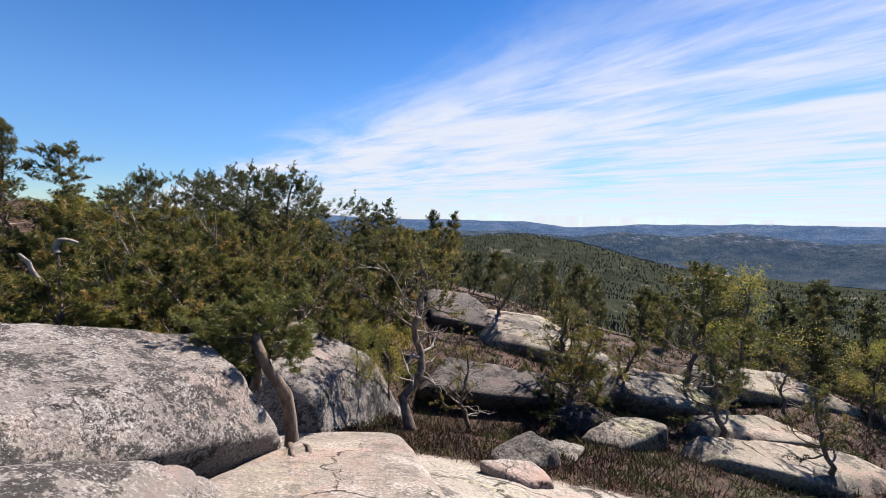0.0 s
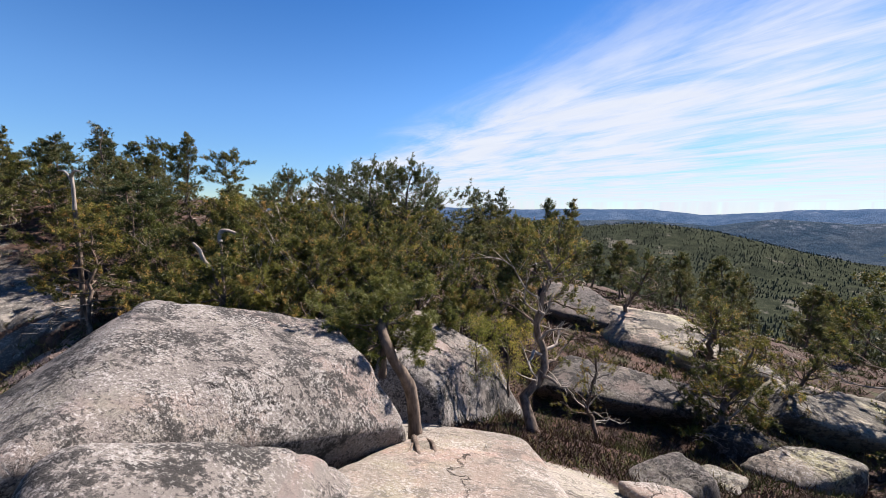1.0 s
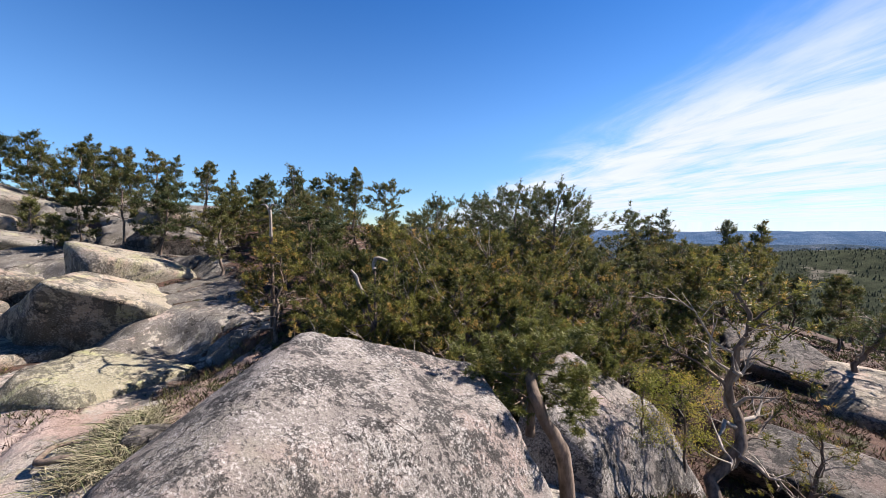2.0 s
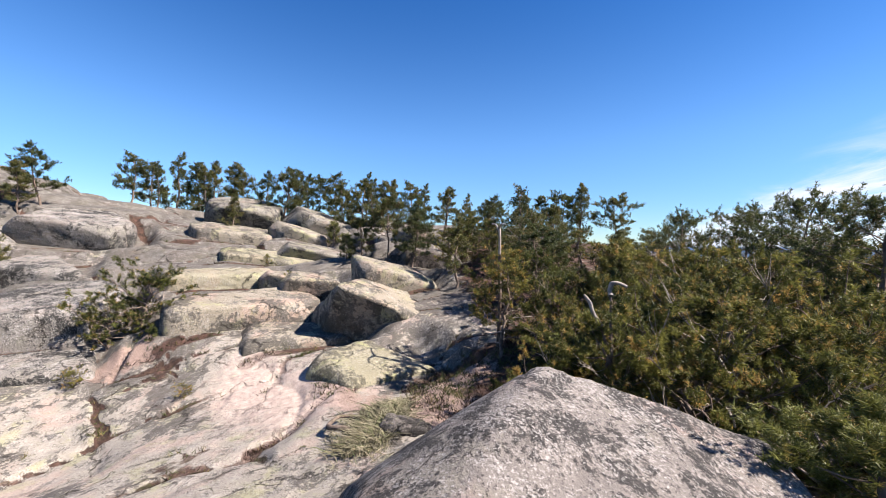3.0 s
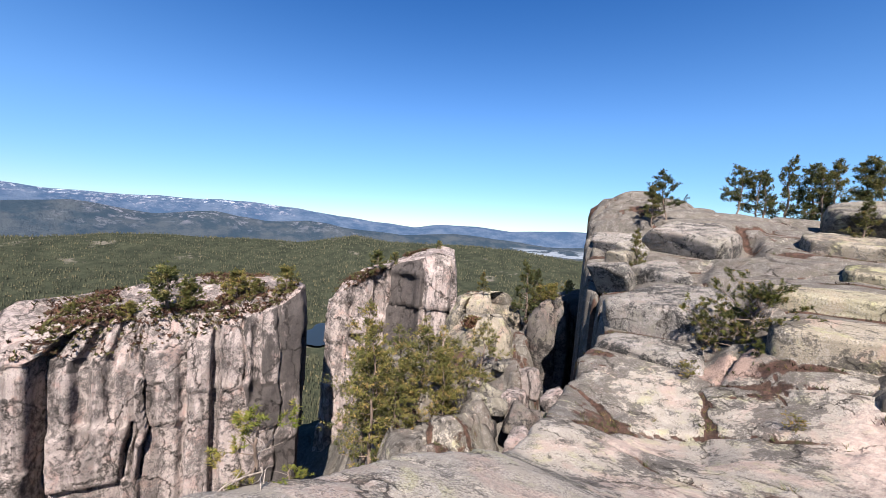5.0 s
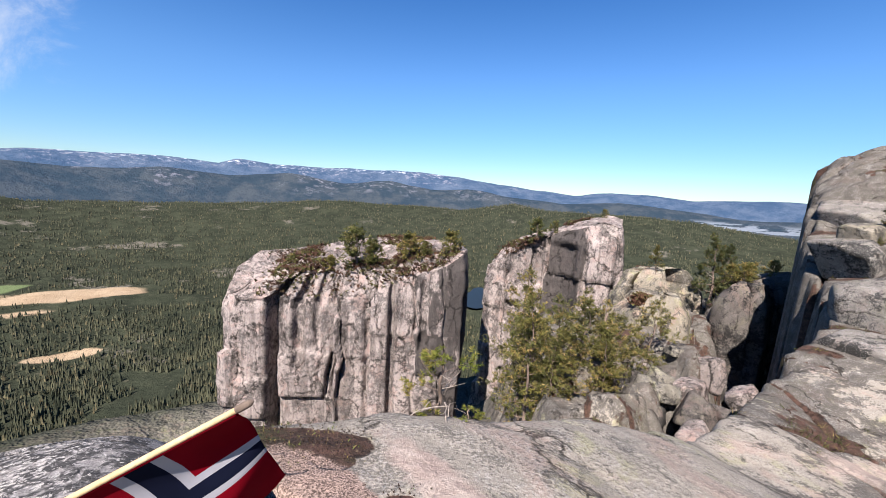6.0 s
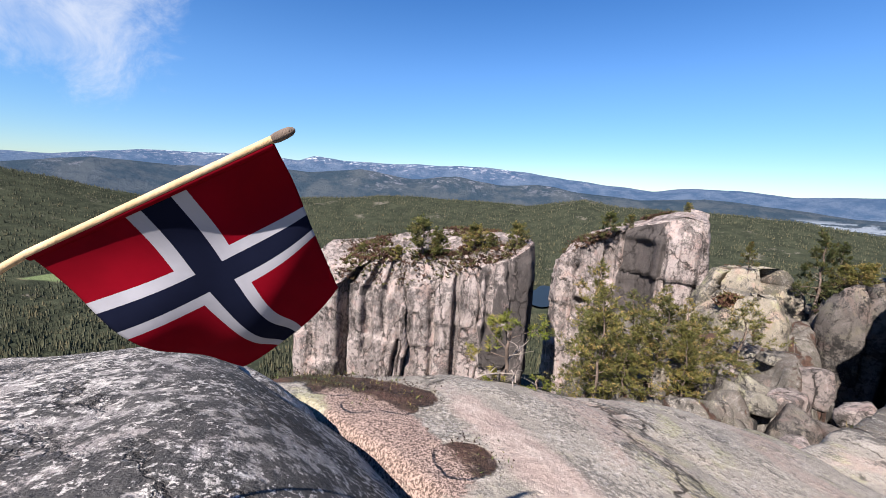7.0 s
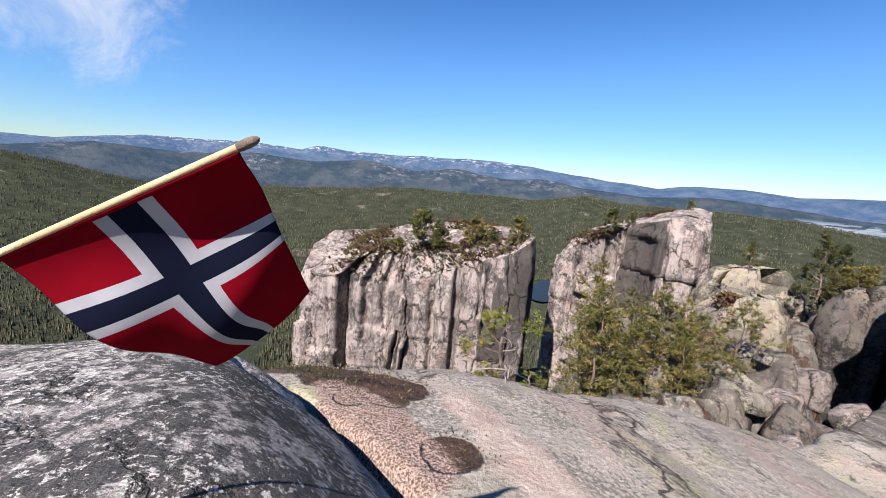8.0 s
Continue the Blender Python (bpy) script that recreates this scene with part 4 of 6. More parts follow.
def crag_top(x, y):
    """Height of the highest rock of the crags near a place."""
    p = np.concatenate(CRAG_TOPS)
    d = np.hypot(p[:, 0] - x, p[:, 1] - y)
    return float(p[d <= max(0.5, d.min() + 0.05), 2].mean())


def crag(name, corners, bottom, mat, label, seed, splay=0.0, dome=0.0, cell=2.7, category="rock pillar", columns=520, rows=110, turf=0.4, jut_size=1.0, clefts=(), dark=()):
    """A steep crag over a footprint of corners (x, y, height of the brow there): jointed walls and a bare top.
    clefts: bearing, depth, half width, lower and upper height; dark: bearings between which the wall's colour is
    darkened."""
    p = np.array(corners, float)
    loop = np.vstack([p, p[:1]])
    seg = np.hypot(*np.diff(loop[:, :2], axis=0).T)
    s = np.r_[0, np.cumsum(seg)]
    at = np.linspace(0, s[-1], columns, endpoint=False)
    ring = np.stack([np.interp(at, s, loop[:, i]) for i in range(3)], -1)
    for _ in range(4):
        ring = (np.roll(ring, 1, 0) + 2 * ring + np.roll(ring, -1, 0)) / 4
    mid = ring.mean(0)
    tangent = np.roll(ring, -3, 0)[:, :2] - np.roll(ring, 3, 0)[:, :2]
    normal = np.stack([tangent[:, 1], -tangent[:, 0]], -1)
    normal /= np.linalg.norm(normal, axis=1)[:, None]
    if ((ring[:, :2] - mid[:2]) * normal).sum() < 0:
        normal = -normal
    rnd = np.random.RandomState(seed)
    cuts = np.sort(rnd.uniform(0, s[-1], int(s[-1] / cell)))
    layers, tints = [], []
    toward = -(normal * ring[:, :2]).sum(1) / np.hypot(ring[:, 0], ring[:, 1])
    turned = bearing(ring[:, 0], ring[:, 1])
    # colour darkened by bearing: stands for overhang and cleft shade, and one wall face
    darkened = sum([amount * smooth(a0 - 1.0, a0 + 1.0, turned) * smooth(a1 + 1.0, a1 - 1.0, turned) for a0, a1, amount in dark], np.zeros(columns))
    far_off = np.hypot(ring[:, 0], ring[:, 1])
    t = np.linspace(0, 1, rows) ** 1.0
    for k in t:
        z = bottom + (ring[:, 2] - bottom) * k
        wob = at + 0.9 * fbm(at * 0.0 + 3.1, z, at * 0.08, 0.22, 3, seed + 1)
        idx = np.searchsorted(cuts, wob)
        lo, hi = np.r_[0, cuts][idx], np.r_[cuts, s[-1]][np.minimum(idx, len(cuts))]
        floor_of = np.floor(z / (3.2 + 2.2 * hashed(idx, idx * 0 + 3, idx * 0, seed)) + 5 * hashed(idx, idx * 0, idx * 0, seed + 2)).astype(np.int64)
        jut = jut_size * (0.8 * (hashed(idx, floor_of, idx * 0, seed + 3) - 0.5) + 0.9 * (hashed(idx, idx * 0, idx * 0, seed + 4) - 0.5))
        gap = np.minimum(wob - lo, hi - wob)
        joint = -0.45 * np.exp(-(gap / 0.13) ** 2) * (hashed(idx, floor_of, idx * 0 + 5, seed) > 0.45)
        for a0, deep, half, z0, z1 in clefts:
            off = np.radians(turned - a0 + 0.12 * fbm(z, z * 0 + a0, 0, 0.35, 3, seed + 40)) * far_off
            joint = joint - deep * np.exp(-(off / half) ** 4) * smooth(z0 - 0.4, z0 + 0.4, z) * smooth(z1 + 0.4, z1 - 0.4, z) * smooth(-0.1, 0.2, toward)
        xr, yr = ring[:, 0], ring[:, 1]
        push = jut + joint + 0.09 * fbm(wob, z * 0.12, 0, 0.9, 4, seed + 7) + 0.5 * fbm(xr, yr, z * 0.6, 0.16, 4, seed + 5) + 0.10 * fbm(xr, yr, z, 1.3, 3, seed + 6) + splay * (1 - k) ** 1.5
        push = push - 0.45 * smooth(0.93, 1.0, k) ** 2 * (0.5 + 0.5 * hashed(idx, idx * 0, idx * 0 + 9, seed))
        layers.append(np.c_[ring[:, :2] + normal * push[:, None], z])
        # random by column and storey, darker where the wall faces -x, plus the bearings
        tints.append(np.clip(0.55 * hashed(idx, idx * 0, idx * 0 + 11, seed) + 0.55 * hashed(idx, floor_of, idx * 0 + 12, seed) + 0.25 * (normal @ np.array((-0.9, -0.42))) - 0.12 + darkened, 0, 1))
    brow = layers[-1]
    inward = 34
    fit_ = np.linalg.lstsq(np.c_[ring[:, :2], np.ones(len(ring))], ring[:, 2], rcond=None)[0]
    for j in range(1, inward):
        k = j / (inward - 1)
        xy = brow[:, :2] * (1 - k) + mid[:2] * k
        flat = fit_[0] * xy[:, 0] + fit_[1] * xy[:, 1] + fit_[2] + dome * smooth(0, 0.5, k)
        z = brow[:, 2] + (flat - brow[:, 2]) * smooth(0, 0.22, k)
        q = (z + 0.9 * fbm(xy[:, 0], xy[:, 1], 0, 0.3, 3, seed + 8)) / 0.7
        fr = q - np.floor(q)
        stair = (np.floor(q) + smooth(0, 0.3, fr)) * 0.7 - q * 0.7 + 0.2
        layers.append(np.c_[xy, z + smooth(0, 0.3, k) * ((0.8 * stair if jut_size > 1.0 else 0.4 * stair) + 0.25 * fbm(xy[:, 0], xy[:, 1], 0, 0.6, 3, seed + 9)) + dome * 0.4 * math.sin(math.pi * min(1, 1.4 * k))])
    v = np.concatenate(layers)
    CRAG_TOPS.append(np.concatenate(layers[rows - 2:]))
    ob = new(name, mesh_of(name, v, grid_faces(len(layers), columns, True), mat))
    stain_and_shade = np.zeros(len(v), np.float32)
    stain_and_shade[:rows * columns] = np.concatenate(tints)
    ob.data.attributes.new("stain_and_shade", "FLOAT", "POINT").data.foreach_set("value", stain_and_shade)
    # turf and dwarf shrubs in the hollows of the top
    tops = np.concatenate(layers[rows + 1:rows + 20])
    hollow = fbm(tops[:, 0], tops[:, 1], 0, 0.22, 3, seed + 30) + (0.36 if turf > 0.5 else 0)
    p_ = tops[hollow > 0.40]
    if turf and len(p_):
        p_ = p_[rnd.randint(0, len(p_), int(2600 * turf))] + rnd.normal(size=(int(2600 * turf), 3)) * [0.25, 0.25, 0.02]
        side = rnd.normal(size=(len(p_), 4, 3)) * [0.5, 0.5, 0.15] + [0, 0, 0.55]
        tip = p_[:, None] + side * rnd.uniform(0.16, 0.48, (len(p_), 1, 1))
        wide = rnd.normal(size=(len(p_), 4, 3)) * 0.05
        tri = np.stack([np.repeat(p_[:, None], 4, 1) - wide, np.repeat(p_[:, None], 4, 1) + wide, tip], 2).reshape(-1, 3)
        child("turf", mesh_of("turf", tri, np.arange(len(tri)).reshape(-1, 3), heather_mat, False), ob, "rust and green heather turf")
    return tagged(ob, label, category)


crag("rock_pillar", [(6.2, -37.2, -8.0), (5.2, -36.4, -7.7), (2.5, -35.3, -7.9), (0.2, -34.7, -8.1), (-4.1, -33.7, -7.9), (-6.6, -32.5, -6.6), (-9.3, -31.9, -5.4), (-11.5, -31.6, -4.7), (-13.0, -31.5, -3.7), (-13.9, -32.7, -3.5), (-15.3, -37.6, -3.7),
                     (-13.3, -40.5, -3.5), (-7.9, -43.0, -4.4), (-2.6, -43.6, -4.6), (3.6, -41.6, -4.9), (5.5, -38.9, -6.1)],
     -32.0, cliff_mat, "free-standing granite pillar with sheer streaked walls", 101, 0.0, 0.5, cell=3.0, turf=1.3, jut_size=0.85,
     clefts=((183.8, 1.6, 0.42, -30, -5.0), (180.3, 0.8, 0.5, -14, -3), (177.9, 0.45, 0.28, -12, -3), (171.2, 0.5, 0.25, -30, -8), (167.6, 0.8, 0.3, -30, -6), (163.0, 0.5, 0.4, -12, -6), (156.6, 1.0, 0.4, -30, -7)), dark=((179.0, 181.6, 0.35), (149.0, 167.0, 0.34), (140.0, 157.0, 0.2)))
# dark bearings here paint the shade under the overhang
crag("rock_pillar", [(-20.7, -42.8, -7.0), (-20.7, -41.7, -6.3), (-22.5, -39.6, -4.4), (-25.5, -39.5, -3.4), (-26.9, -37.9, -2.2), (-27.5, -35.5, -1.6), (-28.9, -33.7, -1.0), (-30.6, -32.8, -1.3), (-32.6, -34.4, -1.2), (-34.3, -36.9, -0.6), (-32.9, -40.8, -0.8), (-29.9, -43.1, -2.4), (-25.9, -44.6, -3.6), (-22.6, -44.1, -5.2)],
     -34.0, cliff_mat, "tall overhanging granite crag streaked dark and pink", 115, 2.2, 0.3, cell=3.0, jut_size=0.9,
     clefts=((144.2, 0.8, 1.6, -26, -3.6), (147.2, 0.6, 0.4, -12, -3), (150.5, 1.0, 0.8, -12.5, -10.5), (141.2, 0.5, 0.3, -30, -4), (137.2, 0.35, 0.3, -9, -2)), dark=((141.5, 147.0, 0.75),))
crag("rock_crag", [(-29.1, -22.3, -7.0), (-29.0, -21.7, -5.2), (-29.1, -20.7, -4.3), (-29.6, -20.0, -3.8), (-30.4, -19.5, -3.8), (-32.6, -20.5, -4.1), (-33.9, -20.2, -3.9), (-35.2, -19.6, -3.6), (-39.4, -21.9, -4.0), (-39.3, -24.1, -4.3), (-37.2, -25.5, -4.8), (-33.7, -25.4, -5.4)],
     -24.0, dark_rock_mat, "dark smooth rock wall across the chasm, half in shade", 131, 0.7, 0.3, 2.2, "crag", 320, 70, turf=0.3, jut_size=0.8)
crag("rock_crag", [(-26.0, -28.2, -6.0), (-25.4, -26.7, -5.4), (-26.1, -25.3, -4.5), (-27.2, -24.1, -4.3), (-28.7, -23.8, -5.3), (-32.7, -26.8, -5.5), (-31.1, -30.2, -4.9), (-28.1, -30.4, -5.8)],
     -22.0, pale_rock_mat, "broken pale granite crag between pines", 137, 1.5, 0.5, 1.7, "crag", 260, 70, turf=0.15, jut_size=1.8)
crag("rock_crag", [(-23.3, -23.9, -6.2), (-22.7, -22.3, -5.9), (-23.2, -21.0, -5.4), (-24.3, -20.5, -5.8), (-27.2, -22.4, -6.4), (-26.7, -24.6, -6.0), (-24.9, -25.1, -6.2)],
     -18.0, pale_rock_mat, "lower pale granite crag split by joints", 139, 1.5, 0.4, 1.6, "crag", 240, 60, turf=0.15, jut_size=1.8)
for i, (x, y, s, turn, z) in enumerate([(-14.6, -11.2, (2.2, 1.6, 1.7), 20, -7.2), (-17.6, -12.0, (1.6, 1.2, 1.3), 60, -7.2), (-16.2, -14.9, (1.8, 1.4, 1.2), 25, -7.5), (-16.6, -12.6, (2.6, 1.9, 1.6), 40, -7.2), (-18.2, -14.4, (2.8, 2.0, 1.8), 15, -7.3),
                                         (-17.0, -16.0, (2.4, 2.0, 1.6), 70, -7.6), (-19.4, -12.4, (2.2, 1.7, 1.7), 35, -6.8), (-15.3, -13.8, (2.0, 1.5, 1.3), 10, -7.6), (-20.6, -15.2, (2.4, 1.8, 2.2), 50, -6.8), (-19.6, -16.6, (2.2, 1.7, 1.5), 80, -7.6), (-18.6, -18.4, (2.6, 2.2, 1.6), 30, -7.8)]):
    block("boulder", x, y, tuple(0.68 * v for v in s), dark_rock_mat if i % 2 else cliff_mat, "tumbled granite block on the gully floor", turn, 150 + i, 0.3, 4, z=z - 0.75, group="tumbled blocks in the gully", soft=24, rough=0.10, lean=0.38)
rnd_gully = random.Random(9)
for i in range(16):
    x, y = rnd_gully.uniform(-22.5, -13.5), rnd_gully.uniform(-18.5, -11.0)
    big = rnd_gully.uniform(0.7, 1.6)
    block("boulder", x, y, (big, big * rnd_gully.uniform(0.6, 0.9), big * rnd_gully.uniform(0.5, 0.8)), ledge_mat if i % 3 else dark_rock_mat, "broken granite block on the gully floor", rnd_gully.uniform(0, 90), 170 + i, 0.28, 4,
          group="tumbled blocks in the gully", soft=26, rough=0.09, lean=0.4)
# ================= trees =================
class Shape:
    """Gathers tubes and needles as arrays."""

    def __init__(self):
        self.v, self.f, self.n = [], [], 0

    def add(self, verts, faces):
        self.v.append(np.asarray(verts, float))
        self.f.append(np.asarray(faces, int) + self.n)
        self.n += len(verts)

    def tube(self, pts, radii, sides=5):
        pts = np.asarray(pts, float)
        d = np.gradient(pts, axis=0)
        d /= np.linalg.norm(d, axis=1)[:, None] + 1e-9
        a = np.cross(d, (0.31, 0.83, 0.17))
        a /= np.linalg.norm(a, axis=1)[:, None] + 1e-9
        b = np.cross(d, a)
        ang = np.linspace(0, 2 * np.pi, sides, endpoint=False)
        ring = np.cos(ang)[None, :, None] * a[:, None] + np.sin(ang)[None, :, None] * b[:, None]
        v = (pts[:, None] + ring * np.asarray(radii)[:, None, None]).reshape(-1, 3)
        q = grid_faces(len(pts), sides, True)
        tri = np.concatenate([q[:, [0, 1, 2]], q[:, [0, 2, 3]]])
        self.add(v, tri)

    def mesh(self, name, mat, shade=True):
        if not self.v:
            return None
        return mesh_of(name, np.concatenate(self.v), np.concatenate(self.f), mat, shade)


def blades(spots, ways, rnd, count, shoot, width):
    """Needles: thin triangles that stand out all along each shoot, like a bottle brush."""
    spots, ways = np.repeat(spots, count, 0), np.repeat(ways, count, 0)
    side = np.cross(ways, rnd.normal(size=spots.shape))
    side /= np.linalg.norm(side, axis=1)[:, None]
    d = ways * rnd.uniform(0.25, 1.0, (len(spots), 1)) + side
    d /= np.linalg.norm(d, axis=1)[:, None]
    ln = shoot * 0.62 * rnd.uniform(0.7, 1.1, (len(spots), 1))
    across = np.cross(d, rnd.normal(size=d.shape))
    across /= np.linalg.norm(across, axis=1)[:, None]
    base = spots + ways * shoot * rnd.uniform(-0.5, 0.5, (len(spots), 1))
    v = np.stack([base - across * width, base + across * width, base + d * ln], 1).reshape(-1, 3)
    return v, np.arange(len(v)).reshape(-1, 3)


def leaves(spots, rnd, count, reach, size):
    """Small leaves: bent diamonds strewn round each twig."""
    spots = np.repeat(spots, count, 0) + rnd.normal(size=(len(spots) * count, 3)) * reach
    d = rnd.normal(size=spots.shape)
    d /= np.linalg.norm(d, axis=1)[:, None]
    a = np.cross(d, rnd.normal(size=d.shape))
    a /= np.linalg.norm(a, axis=1)[:, None]
    s = size * rnd.uniform(0.6, 1.2, (len(spots), 1))
    v = np.stack([spots - d * s, spots + a * s * 0.5, spots + d * s, spots - a * s * 0.5], 1).reshape(-1, 3)
    i = np.arange(len(spots))[:, None] * 4
    return v, np.concatenate([i + [0, 1, 2], i + [0, 2, 3]])


def limb(start, way, length, rnd, bend=0.35, lift=0.15, steps=5):
    pts = [np.array(start, float)]
    d = np.array(way, float)
    d /= np.linalg.norm(d)
    for i in range(steps):
        d = d + rnd.normal(size=3) * bend * 0.32 + np.array([0, 0, lift]) * 0.35
        d /= np.linalg.norm(d)
        pts.append(pts[-1] + d * length / steps)
    return np.array(pts)


def pine(name, label, height, seed, spread=0.42, bare=0.25, limbs=26, tuft=0.16, needles=12, width=0.010, density=1.0, lean=0.05, crook=0.06, style="pine",
         category="pine tree", needle=None, dead=0.15, thick=0.017, twigs=6, tip=0.25, cone=0.0, pad=0.0, bend=0.42, stout=0.42):
    """A tree of trunk, branches and crown. Height and lengths in metres; spread is the crown's radius over the height."""
    rnd = np.random.RandomState(seed)
    trunk, crown, arms = Shape(), Shape(), []
    n = 14
    t = np.linspace(0, 1, n)
    sway = np.cumsum(rnd.normal(size=(n, 2)) * crook * height / n * 3, 0)
    axis = np.c_[sway[:, 0] + lean * height * t ** 1.3, sway[:, 1], t * height]
    axis[0, :2] = 0
    rad = height * thick * (1 - 0.88 * t) + 0.006
    rad[0] *= 1.5
    axis[0, 2] = -0.25
    trunk.tube(axis, rad, 9)
    spots, ways = [], []
    for i in range(limbs):
        k = bare + (1 - bare) * ((i + rnd.uniform(0, 1)) / limbs)
        if style == "spruce":
            reach = spread * height * (1.05 - k) * rnd.uniform(0.75, 1.1) + 0.05 * height
        else:
            reach = spread * height * (0.35 + 0.9 * math.sin(math.pi * min(1, 0.28 + 0.68 * (k - bare) / (1 - bare)))) * rnd.uniform(0.5, 1.1) * (0.95 if k < 0.92 else 0.55)
            reach = reach * (1 - cone) + cone * spread * height * 1.25 * (1.08 - (k - bare) / (1 - bare)) * rnd.uniform(0.55, 1.1)
        p0 = np.array([np.interp(k, t, axis[:, c]) for c in range(3)])
        a = i * 2.399 + rnd.uniform(-0.5, 0.5)
        rise = {"spruce": -0.15 + 0.5 * k, "pine": -0.05 + 0.75 * k, "low": 0.1 + 0.5 * k, "birch": 0.7}[style]
        pts = limb(p0, (math.cos(a), math.sin(a), rise), reach, rnd, bend if style != "spruce" else 0.15, 0.12 if style != "spruce" else 0.05, 8 if bend > 0.8 else 5)
        r0 = np.interp(k, t, rad) * stout
        is_dry = rnd.uniform() < dead and k < 0.75
        arm = Shape()
        arms.append((arm, is_dry))
        arm.tube(pts, r0 * np.linspace(1, 0.25, len(pts)), 4)
        for j in range(int(round(twigs * (1.0 if reach > 0.25 * spread * height else 0.6)))):
            q = rnd.uniform(max(0.18, pad), 1.0)
            b0 = np.array([np.interp(q * (len(pts) - 1), np.arange(len(pts)), pts[:, c]) for c in range(3)])
            d = pts[min(len(pts) - 1, int(q * (len(pts) - 1)) + 1)] - pts[int(q * (len(pts) - 1)) - 1]
            d = d / (np.linalg.norm(d) + 1e-9) + rnd.normal(size=3) * np.array([0.65 + 0.3 * pad, 0.65 + 0.3 * pad, 0.65 * (1 - 1.3 * pad)]) + np.array([0, 0, 0.22])
            sub = limb(b0, d, reach * rnd.uniform(0.22, 0.5), rnd, 0.4, 0.25, 3 if height < 2.9 else 2)
            arm.tube(sub, r0 * 0.32 * np.linspace(1, 0.4, len(sub)), 3)
            if is_dry:
                continue
            m = max(2, int(round(density * (2 + np.linalg.norm(sub[-1] - sub[0]) / (tuft * 0.62)))))
            for e in np.linspace(tip, 1.0, m):
                if rnd.uniform() > 0.93:
                    continue
                s0 = np.array([np.interp(e * (len(sub) - 1), np.arange(len(sub)), sub[:, c]) for c in range(3)])
                spots.append(s0 + rnd.normal(size=3) * tuft * np.array([0.35, 0.35, 0.35 * (1 - pad)]))
                wv = sub[-1] - sub[0]
                wv = wv / (np.linalg.norm(wv) + 1e-9) + rnd.normal(size=3) * 0.5 + np.array([0, 0, 0.6])
                ways.append(wv / np.linalg.norm(wv))
    spots, ways = np.array(spots), np.array(ways)
    if style == "birch":
        crown.add(*leaves(spots, rnd, needles, tuft, width))
    else:
        crown.add(*blades(spots, ways, rnd, needles, tuft, width))
    fit = height / max(height * 0.5, max(float(part_v[:, 2].max()) for part_v in crown.v))
    for shape in [trunk, crown] + [arm for arm, _ in arms]:
        shape.v = [part_v * fit for part_v in shape.v]
    root = tagged(new(name), label, category)
    child("trunk", trunk.mesh("trunk", bark_mat), root)
    for arm, is_dry in arms:
        if is_dry:
            child("dead_branch", arm.mesh("dead_branch", dead_wood_mat), root, "bleached dead branch")
        else:
            child("branch", arm.mesh("branch", bark_mat), root)
    child("crown", crown.mesh("crown", needle or needle_mat, False), root)
    return root


FAR = pose(0, 0, -500)
protos = {}


def plant(kind, x, y, height=None, top=None, turn=None, z=None, label=None, wide=1.0, lean=0.0):
    """Sets a tree of a kind at a place, by its height or by the height of its top."""
    base_h = PINE_KINDS[kind]["height"]
    base = (ground_z(x, y) if z is None else z) - 0.04
    if height is None:
        height = max(0.8, top - base)
    s = height / base_h
    rnd = random.Random(int(x * 131 + y * 977))
    turn = rnd.uniform(0, 360) if turn is None else turn
    if kind not in protos:
        protos[kind] = pine(**PINE_KINDS[kind])
        ob = protos[kind]
    else:
        ob = copy_thing(protos[kind], pose(0, 0, 0))
    ob.matrix_basis = pose(x, y, base, lean, 0, turn) @ Matrix.Diagonal((s * wide, s * wide, s, 1))
    if label:
        ob["label"] = label
    ob["group"] = "pines of the hill"
    return ob


